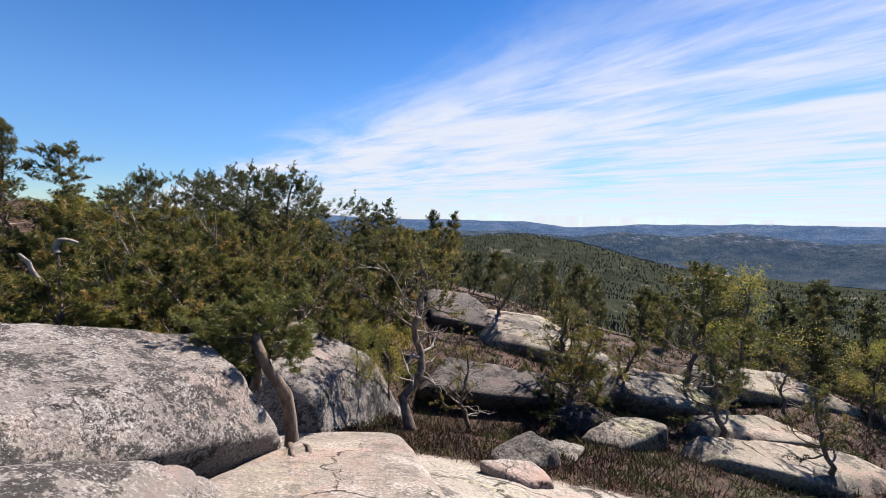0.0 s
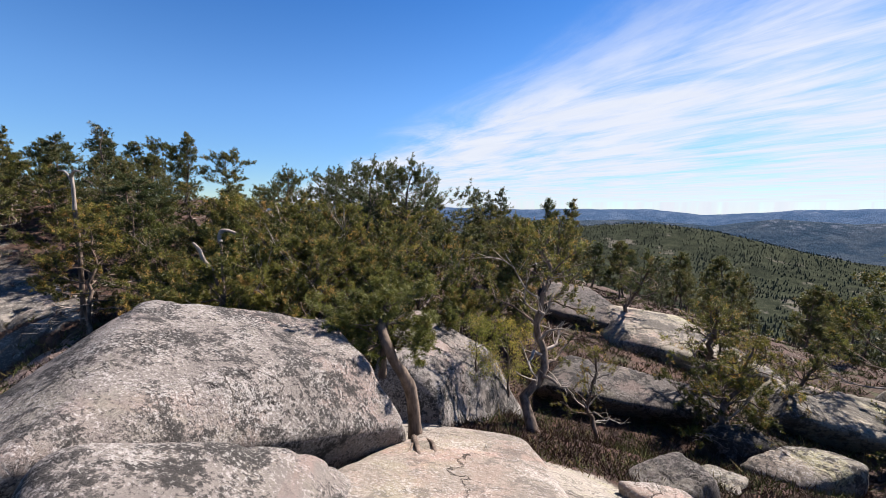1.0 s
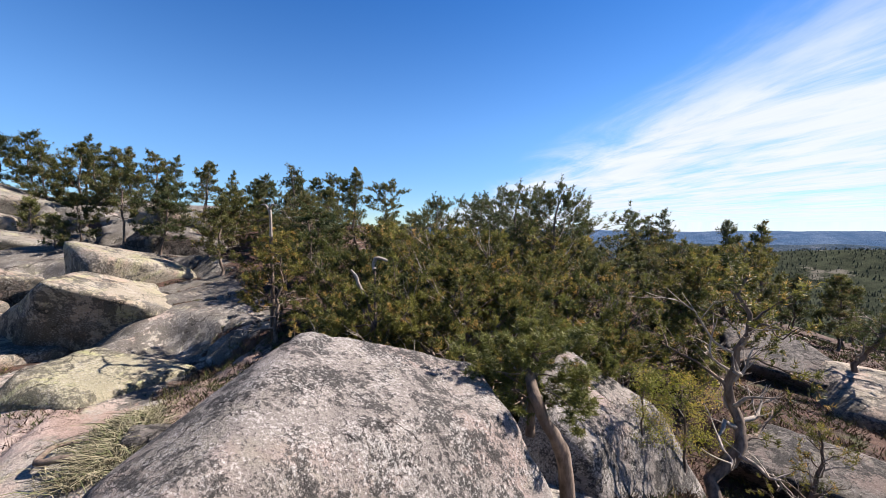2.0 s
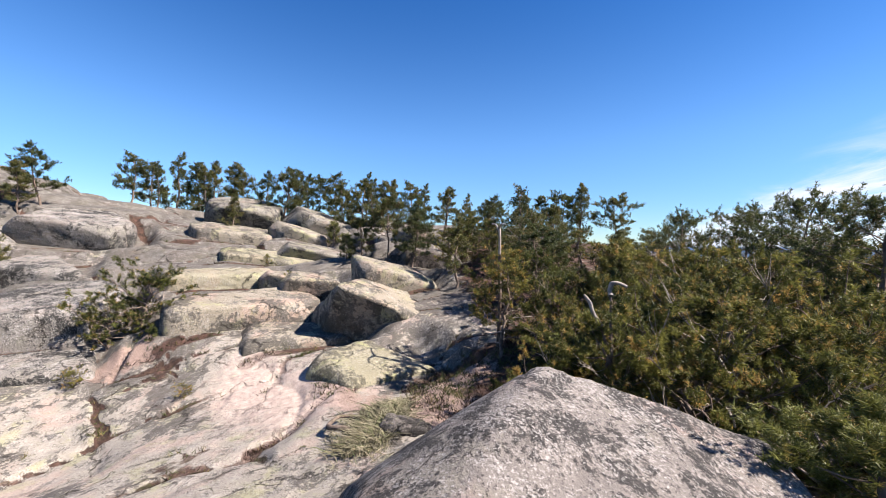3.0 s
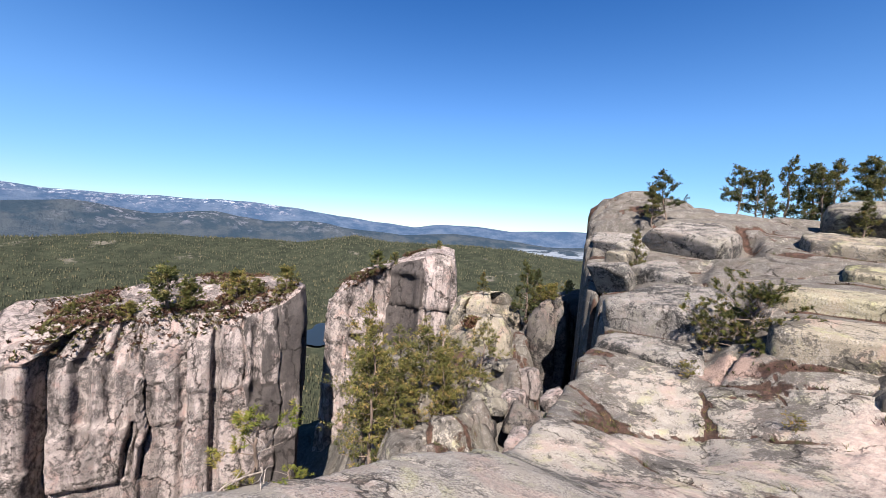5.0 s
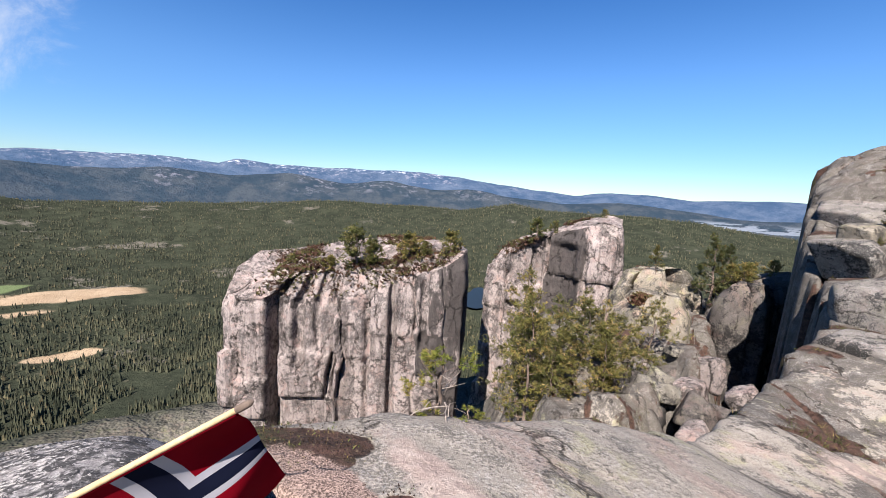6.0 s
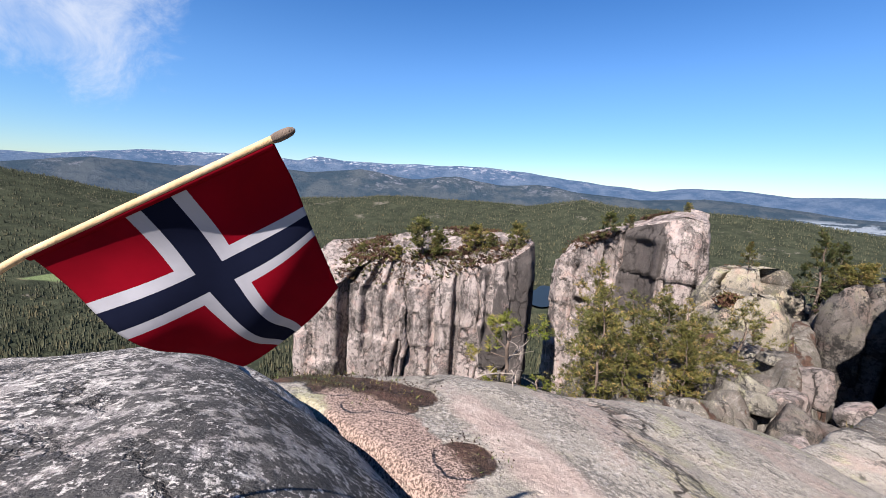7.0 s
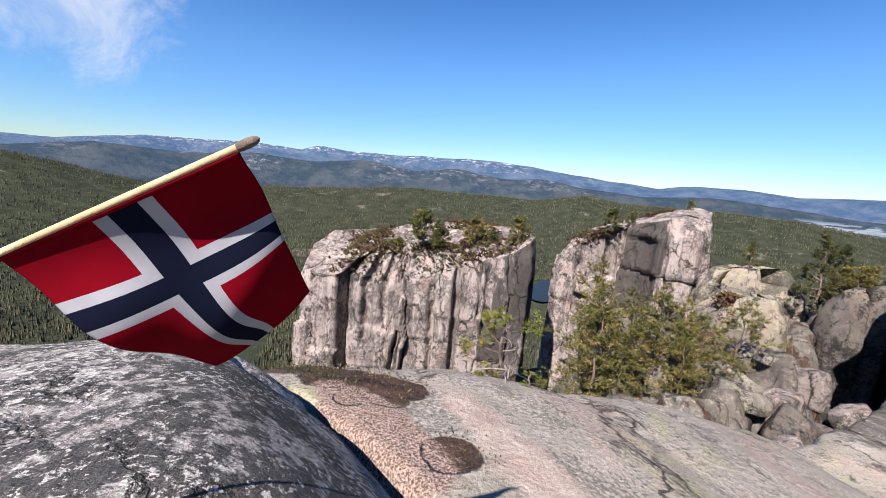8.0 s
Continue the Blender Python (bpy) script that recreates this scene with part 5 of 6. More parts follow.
P = "small wind-shaped pine with a rounded dark green crown"
PINE_KINDS = {
    "round": dict(name="pine_tree", label=P, height=4.0, seed=1, spread=0.34, bare=0.20, limbs=28, tuft=0.2, needles=15, width=0.014, density=1.0, needle=far_needle_mat, dead=0.06, cone=0.55, pad=0.42, bend=0.55, twigs=9, tip=0.5),
    "round_b": dict(name="pine_tree", label=P, height=4.0, seed=2, spread=0.28, bare=0.18, limbs=28, tuft=0.2, needles=15, width=0.014, density=1.0, lean=-0.05, needle=far_needle_mat, dead=0.06, cone=0.55, pad=0.42, bend=0.55, twigs=9, tip=0.5),
    "flat": dict(name="pine_tree", label="flat-topped pine with an open crown and bare lower trunk", height=4.0, seed=3, spread=0.34, bare=0.40, limbs=26, tuft=0.2, needles=15, width=0.014, density=1.1, lean=0.06, needle=far_needle_mat, pad=0.42, bend=0.55, twigs=8, tip=0.5),
    "slim": dict(name="pine_tree", label="slender pine with short upswept branches", height=4.0, seed=4, spread=0.19, bare=0.12, limbs=24, tuft=0.18, needles=14, width=0.014, density=1.1, needle=far_needle_mat, twigs=8, dead=0.05, cone=0.75, tip=0.45),
    "slim_b": dict(name="pine_tree", label="slender pine with short upswept branches", height=4.0, seed=14, spread=0.22, bare=0.25, limbs=24, tuft=0.18, needles=14, width=0.014, density=1.1, needle=far_needle_mat, twigs=8, dead=0.05, cone=0.75, tip=0.45),
    "spruce": dict(name="spruce_tree", label="narrow dark spruce with drooping branches", height=6.0, seed=5, spread=0.19, bare=0.05, limbs=26, tuft=0.30, needles=8, width=0.028, density=1.3, style="spruce", category="spruce tree", needle=spruce_mat, dead=0.0, thick=0.015, twigs=5),
    "low": dict(name="pine_tree", label="low spreading mountain pine with twisted dead limbs", height=1.9, seed=6, spread=0.85, bare=0.06, limbs=24, tuft=0.125, needles=34, width=0.0062, density=0.85, style="low", crook=0.12, dead=0.25, thick=0.034, twigs=9, tip=0.6, pad=0.3, bend=1.0, stout=0.6),
    "low_b": dict(name="pine_tree", label="low spreading mountain pine with twisted dead limbs", height=1.9, seed=7, spread=0.78, bare=0.06, limbs=22, tuft=0.125, needles=34, width=0.0062, density=0.85, style="low", crook=0.12, lean=0.12, dead=0.25, thick=0.034, twigs=9, tip=0.6, pad=0.3, bend=1.0, stout=0.6),
    "mid": dict(name="pine_tree", label="bushy pine with an olive green crown", height=3.0, seed=17, spread=0.42, bare=0.12, limbs=24, tuft=0.14, needles=22, width=0.0085, density=0.9, crook=0.1, dead=0.22, thick=0.02, twigs=8, tip=0.55, cone=0.3, pad=0.35, bend=0.7),
    "crown": dict(name="pine_tree", label="spreading old pine with a broad layered crown", height=3.8, seed=27, spread=0.44, bare=0.22, limbs=34, tuft=0.14, needles=20, width=0.0085, density=0.85, dead=0.15, thick=0.018, twigs=9, needle=far_needle_mat, cone=0.4, pad=0.15, bend=0.6, tip=0.3),
    "gaunt": dict(name="pine_tree", label="gaunt old pine with bare crooked limbs and thin needles", height=2.6, seed=8, spread=0.32, bare=0.26, limbs=22, tuft=0.10, needles=16, width=0.006, density=0.8, crook=0.13, dead=0.62, thick=0.028, twigs=5, bend=0.9, stout=0.55),
    "gaunt_b": dict(name="pine_tree", label="stunted pine with a crooked trunk and sparse tufts", height=2.2, seed=9, spread=0.45, bare=0.34, limbs=16, tuft=0.11, needles=16, width=0.006, density=1.0, crook=0.15, lean=0.12, dead=0.4, thick=0.034, twigs=5, bend=1.0, stout=0.55),
    "bush": dict(name="pine_bush", label="dense green pine bush overhanging a boulder", height=0.7, seed=10, spread=0.85, bare=0.05, limbs=18, tuft=0.085, needles=40, width=0.0032, density=1.4, style="low", category="pine bush", crook=0.1, dead=0.05, thick=0.03, twigs=6, needle=bush_mat),
    "gully": dict(name="pine_tree", label="tall open pine rooted on the gully floor", height=6.0, seed=19, spread=0.30, bare=0.08, limbs=30, tuft=0.24, needles=12, width=0.017, density=1.0, needle=gully_needle_mat, dead=0.12, thick=0.013, twigs=6, pad=0.3, bend=0.6),
    "gully_b": dict(name="pine_tree", label="slim yellowish pine rooted on the gully floor", height=6.0, seed=23, spread=0.20, bare=0.05, limbs=34, tuft=0.22, needles=11, width=0.017, density=1.0, needle=gully_needle_mat, dead=0.05, thick=0.012, twigs=5, cone=0.6),
    "shrub": dict(name="pine_tree", label="small olive green pine rooted on a crag top", height=2.5, seed=31, spread=0.40, bare=0.10, limbs=22, tuft=0.26, needles=10, width=0.030, density=1.1, needle=gully_needle_mat, dead=0.05, thick=0.02, twigs=5, cone=0.4, bend=0.6),
    "birch": dict(name="birch_tree", label="young birch with sparse fresh yellow-green leaves", height=2.6, seed=11, spread=0.34, bare=0.25, limbs=20, tuft=0.07, needles=6, width=0.022, density=1.0, style="birch", category="birch tree", needle=leaf_mat, dead=0.05, thick=0.012),
    "sapling": dict(name="pine_sapling", label="yellowish pine sapling growing from the cliff edge", height=0.75, seed=12, spread=0.30, bare=0.30, limbs=10, tuft=0.065, needles=28, width=0.0038, density=0.9, category="sapling", needle=leaf_mat, dead=0.2, thick=0.014, twigs=3),
}

# pines along the crest of the western knob and the skyline of the wood (kind, x, y, height of the top)
for kind, x, y, top in [
        ("round_b", -31.6, -12.8, 5.9), ("round", -32.1, -12.0, 7.2), ("round", -41.0, -9.8, 8.8), ("slim", -41.4, -8.0, 8.2), ("slim", -43.6, -6.9, 9.6), ("round_b", -43.8, -5.4, 8.9), ("slim_b", -44.0, -3.9, 9.1),
        ("round_b", -42.1, -2.4, 8.7), ("round", -36.1, 1.4, 7.9), ("flat", -37.9, 4.7, 7.8), ("slim", -35.2, 8.4, 7.9), ("round", -33.5, 6.5, 6.4), ("round_b", -31.0, 8.5, 6.5),
        ("slim_b", -30.7, 9.5, 6.7), ("slim", -28.1, 11.0, 6.2), ("slim_b", -27.5, 12.4, 5.6), ("round_b", -24.5, 13.8, 4.8), ("spruce", -14.9, 10.2, 4.4), ("flat", -18.5, 15.5, 5.0), ("slim_b", -17.8, 16.2, 5.3),
        ("round_b", -18.9, 14.9, 4.6), ("flat", -16.4, 17.6, 4.8), ("crown", -8.4, 11.3, 3.0), ("crown", -6.3, 11.4, 3.0), ("crown", -4.7, 9.9, 3.1), ("crown", -3.1, 8.5, 2.9), ("crown", -12.6, 9.6, 3.2), ("crown", -1.0, 12.5, 1.6),
        ("spruce", -3.8, 21.6, 2.9), ("spruce", -2.5, 21.8, 2.95), ("mid", -8.6, 5.4, 1.35), ("mid", -9.9, 6.5, 1.7), ("mid", -8.9, 6.9, 1.6), ("flat", -21.2, 6.3, 4.4), ("slim_b", -20.2, 7.4, 4.2),
        ("round_b", -42.6, -9.0, 8.3), ("slim", -42.8, -4.7, 8.6), ("round", -40.5, -1.2, 8.2), ("slim_b", -39.5, 0.4, 7.9), ("round_b", -38.2, 2.6, 7.9), ("slim", -37.0, 3.6, 7.6), ("round", -36.6, 6.6, 7.8), ("round_b", -34.6, 7.6, 7.2),
        ("slim", -32.6, 8.2, 7.0), ("round", -29.6, 10.4, 6.6), ("round_b", -26.4, 11.8, 5.8), ("slim", -25.6, 13.2, 5.3), ("round", -22.6, 14.2, 5.0), ("round_b", -21.2, 14.8, 4.9),
        ("mid", -25.2, 7.9, 3.6), ("round", -22.8, 11.6, 4.2), ("round_b", -20.8, 12.4, 4.2), ("mid", -19.5, 10.2, 3.4), ("round", -17.6, 11.8, 3.9), ("mid", -16.2, 9.6, 2.9), ("round_b", -15.2, 12.4, 3.6)]:
    plant(kind, x, y, top=top)

# the thicket of low pines behind the great boulder
for i, (x, y, h) in enumerate([(-3.6, 3.35, 1.75), (-4.0, 3.9, 2.0), (-3.6, 4.0, 2.3), (-2.7, 4.1, 2.1), (-2.9, 4.8, 2.5), (-2.2, 5.3, 2.4), (-1.6, 5.9, 2.2), (-5.4, 5.2, 2.1), (-5.1, 5.1, 2.5), (-4.4, 5.8, 2.7), (-3.7, 6.6, 2.8),
                              (-2.6, 7.2, 2.6), (-1.5, 7.6, 2.2), (-0.6, 8.4, 1.9), (-7.6, 6.6, 2.1), (-6.6, 7.2, 2.4), (-5.2, 7.6, 2.7), (-6.4, 6.3, 2.0), (-2.0, 4.4, 1.8), (-1.1, 6.6, 1.7), (-2.75, 3.15, 1.0), (-3.5, 2.85, 1.0)]):
    plant("low" if i % 2 else "low_b", x, y, height=h)
rnd_wood = random.Random(77)
# the wood behind it, rising to the west
count = 0
while count < 52:
    deg, r_ = rnd_wood.uniform(-3, 64), rnd_wood.uniform(8.5, 27)
    a_ = radians(deg)
    x, y = -r_ * math.sin(a_), r_ * math.cos(a_)
    if x < -21 or (x < -8 and y < 6.5) or y < 5.0:
        continue
    top = 1.55 + r_ * math.tan(radians(rnd_wood.uniform(-2.2, 1.8) + 3.4 * max(0.0, (deg - 12) / 50) - (1.5 if deg < 6 else 0)))
    if top - ground_z(x, y) < 1.0:
        count += 0.2
        continue
    plant(rnd_wood.choice(["round", "round_b", "mid", "mid", "mid", "slim", "slim_b"]), x, y, top=top, wide=rnd_wood.uniform(1.0, 1.3))
    count += 1
# single trees on the southern heath (kind, x, y, height of the top)
for kind, x, y, top in [("gaunt", 0.32, 4.5, 1.45), ("gaunt_b", 2.65, 12.15, 0.65), ("gaunt_b", 3.2, 7.95, 0.4), ("low_b", 2.9, 6.4, -0.55), ("gaunt_b", 3.05, 6.5, -0.1), ("mid", 6.35, 8.7, 0.95), ("gaunt_b", 5.2, 5.85, -0.15), ("gaunt_b", 6.2, 5.0, -0.6),
                        ("gaunt", 7.95, 7.5, -0.9), ("slim", 1.13, 19.3, 2.3), ("slim_b", 0.1, 21.3, 2.35), ("spruce", -3.2, 22.5, 2.6), ("slim", 13.6, 14.5, -0.5), ("round_b", 10.8, 8.9, -1.0), ("birch", 7.7, 9.0, 0.95), ("birch", -0.45, 4.75, 0.25), ("birch", -0.1, 5.3, 0.1),
                        ("gaunt", 1.25, 5.6, -0.3), ("round_b", 3.9, 9.2, -0.2), ("gaunt_b", 4.6, 8.0, -0.5), ("gaunt_b", 8.8, 5.6, -0.9), ("birch", 9.6, 7.6, -0.4), ("round_b", 12.4, 9.8, -1.2)]:
    plant(kind, x, y, top=top)
count = 0
while count < 48:
    a_, r_ = radians(rnd_wood.uniform(-58, 2)), rnd_wood.uniform(13, 46)
    x, y = -r_ * math.sin(a_), r_ * math.cos(a_)
    g = ground_z(x, y)
    top = 1.5 + r_ * math.tan(radians(rnd_wood.uniform(-5.5, -2.2) - (0.085 * -math.degrees(a_) if a_ < 0 else 0)))
    if top - g < 1.6 or top - g > 14:
        count += 0.25
        continue
    plant(rnd_wood.choice(["round_b", "slim", "spruce", "slim_b", "spruce"]), x, y, top=top)
    count += 1
# taller conifers down the southern slope
for i in range(18):
    a_, r_ = radians(rnd_wood.uniform(-57, -33)), rnd_wood.uniform(13, 28)
    x, y = -r_ * math.sin(a_), r_ * math.cos(a_)
    plant(rnd_wood.choice(["spruce", "slim", "slim_b", "round_b"]), x, y, top=1.5 + r_ * math.tan(radians(rnd_wood.uniform(-9.5, -4.0))))
# trees on the western slabs, in the gully and on the pillars
for kind, x, y, top, z in [("low", -18.7, -4.0, 0.95, None), ("low_b", -18.2, -4.9, -0.1, None), ("slim", -26.4, -11.6, 2.6, None), ("slim_b", -33.1, -1.9, 4.9, None), ("round_b", -22.3, 5.2, 3.0, None), ("round", -19.0, 6.8, 3.4, None), ("mid", -17.4, 8.0, 2.4, None),
                           ("gully_b", -10.6, -17.8, -3.4, -10.5), ("gully", -12.0, -18.2, -4.2, -10.5), ("gully", -15.2, -16.6, -4.4, -9.4), ("gully_b", -14.0, -15.6, -5.0, -9.4), ("gully_b", -11.6, -16.6, -5.2, -10.0), ("gully", -14.4, -17.4, -3.1, -10.0), ("gully", -12.9, -16.2, -4.6, -9.8), ("gully_b", -13.5, -19.0, -3.6, -10.5), ("gully", -16.2, -17.6, -4.6, -9.6), ("gully", -19.4, -18.2, -4.0, -8.4), ("gully_b", -17.9, -20.0, -4.4, -9.4), ("gully_b", -18.6, -23.0, -4.4, -10.0),
                           ("slim", -31.2, -23.4, -0.6, -6.2), ("slim_b", -32.6, -23.4, -2.2, -5.6), ("shrub", -31.6, -21.2, -2.4, -4.3), ("shrub", -32.9, -21.6, -2.5, -4.2), ("shrub", -35.0, -21.4, -2.7, -4.2), ("shrub", -31.9, -22.4, -3.0, -4.8), ("gully_b", -12.4, -20.6, -2.4, -10.8), ("slim_b", -28.0, -26.0, -3.2, -5.6),
                           ("shrub", -4.5, -35.2, -3.3, -7.2), ("shrub", -5.9, -34.9, -4.6, -6.8), ("shrub", -8.9, -34.5, -3.0, -5.6), ("shrub", -10.3, -34.2, -3.4, -5.0), ("shrub", -12.4, -33.6, -1.7, -4.3), ("shrub", -2.4, -35.9, -5.4, -6.8), ("shrub", -6.6, -38.4, -3.6, -4.8), ("shrub", 0.6, -38.6, -4.6, -5.6),
                           ("shrub", -25.3, -40.0, -1.1, -3.6), ("shrub", -27.0, -39.2, -0.8, -2.4), ("shrub", -31.4, -36.6, -0.1, -1.2), ("gully_b", -10.4, -16.8, -3.0, -9.6)]:
    if y < -30 or (x < -20 and y < -18):
        base = crag_top(x, y)
        top, z = base + (top - z), base
    plant(kind, x, y, top=top, z=z, wide=1.35 if kind in ("gully", "shrub") else 1.1)
for kind, x, y, h in (("low", -15.6, -5.0, 0.75), ("low_b", -13.3, -1.9, 0.5), ("low", -20.2, 1.4, 0.9), ("low_b", -24.2, 0.4, 0.8), ("low", -18.6, -1.0, 0.6), ("shrub", -23.0, 4.4, 1.6), ("shrub", -28.6, 4.6, 1.9)):
    plant(kind, x, y, height=h, label="small dark pine shrub in a rock joint")
plant("bush", -1.0, 2.80, height=0.80, z=0.26, wide=1.3, label="dense green pine bush overhanging a boulder")
plant("sapling", -1.08, -4.20, height=0.86, z=-0.74, wide=1.4)
plant("sapling", -1.30, -3.95, height=0.28, z=-0.74, wide=2.2, label="low yellow-green pine seedling on the ledge")

# ================= forest and heath =================
def conifers(name, spots, heights, radius, label, seed, sides=5):
    """Far conifers: two ragged skirts each."""
    rnd = np.random.RandomState(seed)
    n = len(spots)
    ang = rnd.uniform(0, 6.283, (n, 1)) + np.arange(sides) * 2 * np.pi / sides
    v, f, at = [], [], 0
    for lo, hi, wide in ((0.06, 0.72, 1.0), (0.42, 1.0, 0.62)):
        rr = radius[:, None] * wide * rnd.uniform(0.6, 1.15, (n, sides))
        ring = np.stack([spots[:, :1] + rr * np.cos(ang), spots[:, 1:2] + rr * np.sin(ang), spots[:, 2:3] + heights[:, None] * (lo + rnd.uniform(-0.05, 0.05, (n, sides)))], -1)
        tip = np.stack([spots[:, 0], spots[:, 1], spots[:, 2] + heights * hi], -1)[:, None]
        block_v = np.concatenate([ring, tip], 1).reshape(-1, 3)
        base = at + np.arange(n)[:, None, None] * (sides + 1)
        tri = np.array([[i, (i + 1) % sides, sides] for i in range(sides)])[None]
        v.append(block_v)
        f.append((base + tri).reshape(-1, 3))
        at += len(block_v)
    ob = new(name, mesh_of(name, np.concatenate(v), np.concatenate(f), forest_mat, False))
    return tagged(ob, label, "forest", kind="stuff")


def scatter_forest():
    rnd = np.random.RandomState(5)
    n = 96000
    az = np.where(rnd.uniform(size=n) < 0.62, rnd.uniform(112, 222, n), rnd.uniform(-54, 14, n))
    r = np.exp(rnd.uniform(np.log(52), np.log(2500), n))
    r = np.where(rnd.uniform(size=n) < 0.72, np.exp(rnd.uniform(np.log(380), np.log(2500), n)), r)
    x, y = -r * np.sin(np.radians(az)), r * np.cos(np.radians(az))
    z, soil, gravel, forest, meadow, worn, lichen, pasture = land(x, y)
    glade = fbm(x, y, 0, 0.006, 3, 91) + 0.5 * fbm(x, y, 0, 0.03, 2, 92)
    keep = (meadow < 0.25) & (glade < 0.42) & (forest > 0.6) & (rnd.uniform(size=n) < np.where(r > 380, 1.0, 0.8))
    keep &= (r > 125) | (az < 100)
    keep &= ~((np.abs(az - 153.5) < 7) & (np.abs(r - 830) < 110))
    x, y, z, r = x[keep], y[keep], z[keep], r[keep]
    h = rnd.uniform(5, 11, len(r)) * np.where(r < 140, 0.7, 1.0)
    wide = h * rnd.uniform(0.16, 0.26, len(r)) * np.clip(r / 1100, 1.0, 1.3)
    conifers("forest", np.stack([x, y, z - 0.3], -1), h, wide, "dense dark green conifer forest on slopes and valley", 6, 4)


scatter_forest()


def heath(name, label, mat, inside, count, seed, low, high, blades_each=9, width=0.0035, category="heather"):
    """Tufts of dry stems where the ground is soil."""
    rnd = np.random.RandomState(seed)
    az, r = np.radians(rnd.uniform(-56, 215, count)), 1.3 * np.exp(rnd.uniform(0, np.log(inside / 1.3), count))
    x, y = -r * np.sin(az), r * np.cos(az)
    z, soil, gravel, forest, meadow, worn, lichen, pasture = land(x, y)
    keep = (soil + 0.25 * fbm(x, y, 0, 2.0, 3, seed)) > 0.52
    p = np.stack([x, y, z - 0.01], -1)[keep]
    tall = rnd.uniform(low, high, len(p)) * (0.6 + 0.6 * np.clip(r[keep] / 8, 0, 1.3))
    tall = np.where((p[:, 1] < 1.0) & (np.hypot(p[:, 0], p[:, 1]) < 6), tall * 0.22, tall)
    q = np.repeat(p, blades_each, 0)
    d = rnd.normal(size=q.shape) * 0.85
    d[:, 2] = 1.0
    d /= np.linalg.norm(d, axis=1)[:, None]
    ln = np.repeat(tall, blades_each)[:, None] * rnd.uniform(0.5, 1.1, (len(q), 1))
    ac = np.cross(d, rnd.normal(size=d.shape))
    ac /= np.linalg.norm(ac, axis=1)[:, None]
    wide = width * (1 + np.repeat(r[keep], blades_each)[:, None] * 0.12)
    q = q + rnd.normal(size=q.shape) * [0.06, 0.06, 0]
    v = np.stack([q - ac * wide, q + ac * wide, q + d * ln], 1).reshape(-1, 3)
    return tagged(new(name, mesh_of(name, v, np.arange(len(v)).reshape(-1, 3), mat, False)), label, category, kind="stuff")


grass_mat = simple("dry_grass_and_bilberry", (0.07, 0.06, 0.02), (0.15, 0.12, 0.045), 1.5, 0.8, 0, ((0.06, 0.08, 0.02), 0.6))
heath("heather", "dry reddish-brown heather between the rocks", heather_mat, 30.0, 56000, 201, 0.05, 0.17, width=0.0045)
heath("grass", "tufts of dry grass and bilberry in hollows", grass_mat, 20.0, 9000, 202, 0.08, 0.22)


tussock_mat = simple("dry_grey_grass", (0.13, 0.115, 0.075), (0.26, 0.235, 0.165), 4.0, 0.85, 0, ((0.09, 0.10, 0.045), 0.8))


def tussock(x, y, across, tall, seed):
    """A clump of dry grass leaning every way."""
    rnd = np.random.RandomState(seed)
    n = 1500
    p = np.c_[rnd.normal(size=(n, 2)) * across * 0.38 + [x, y], np.zeros(n)]
    p[:, 2] = land(p[:, 0], p[:, 1])[0] - 0.02
    d = np.c_[rnd.normal(size=(n, 2)) * 0.55, rnd.uniform(0.5, 1.0, n)]
    mid_ = p + d * tall * 0.6 * rnd.uniform(0.5, 1.0, (n, 1))
    tip_ = mid_ + np.c_[d[:, :2] * 1.3, d[:, 2] * 0.25] * tall * 0.5
    side = np.cross(d, rnd.normal(size=(n, 3)))
    side *= 0.006 / np.linalg.norm(side, axis=1)[:, None]
    v = np.stack([p - side, p + side, mid_ + side, mid_ - side, tip_], 1).reshape(-1, 3)
    i = np.arange(n)[:, None] * 5
    ob = new("grass_tussock", mesh_of("grass_tussock", v, np.concatenate([i + [0, 1, 2], i + [0, 2, 3], i + [3, 2, 4]]), tussock_mat, False))
    return tagged(ob, "tussock of dry yellow-grey grass on the trodden slab", "grass tussock")


for x, y, across, tall, seed in ((-7.65, 2.15, 0.75, 0.42, 1), (-7.1, 1.75, 0.55, 0.36, 2), (-8.3, 2.5, 0.5, 0.3, 3)):
    tussock(x, y, across, tall, seed)


# ================= dead wood =================
def dead_wood(name, label, strands, mat, category):
    """Bare wood of one or more bent limbs, each a list of points and its two radii."""
    root = tagged(new(name), label, category)
    for part_name, pts, r0, r1, *other in strands:
        pts = np.array(pts, float)
        t = np.linspace(0, len(pts) - 1, 5 * len(pts))
        fine_pts = np.stack([np.interp(t, np.arange(len(pts)), pts[:, c]) for c in range(3)], -1)
        for _ in range(4):
            fine_pts[1:-1] = (fine_pts[:-2] + 2 * fine_pts[1:-1] + fine_pts[2:]) / 4
        fine_pts += 0.25 * r0 * np.stack([fbm(t * 1.3, t * 0 + c * 7.1, 0, 1.0, 2, 5 + c) for c in range(3)], -1)
        s_ = Shape()
        rr = np.linspace(r0, r1, len(t)) * (1 + 0.22 * fbm(t * 1.7, t * 0, 0, 1.0, 2, 9))
        s_.tube(fine_pts, rr, 8)
        child(part_name, s_.mesh(part_name, other[0] if other else mat), root)
    return root


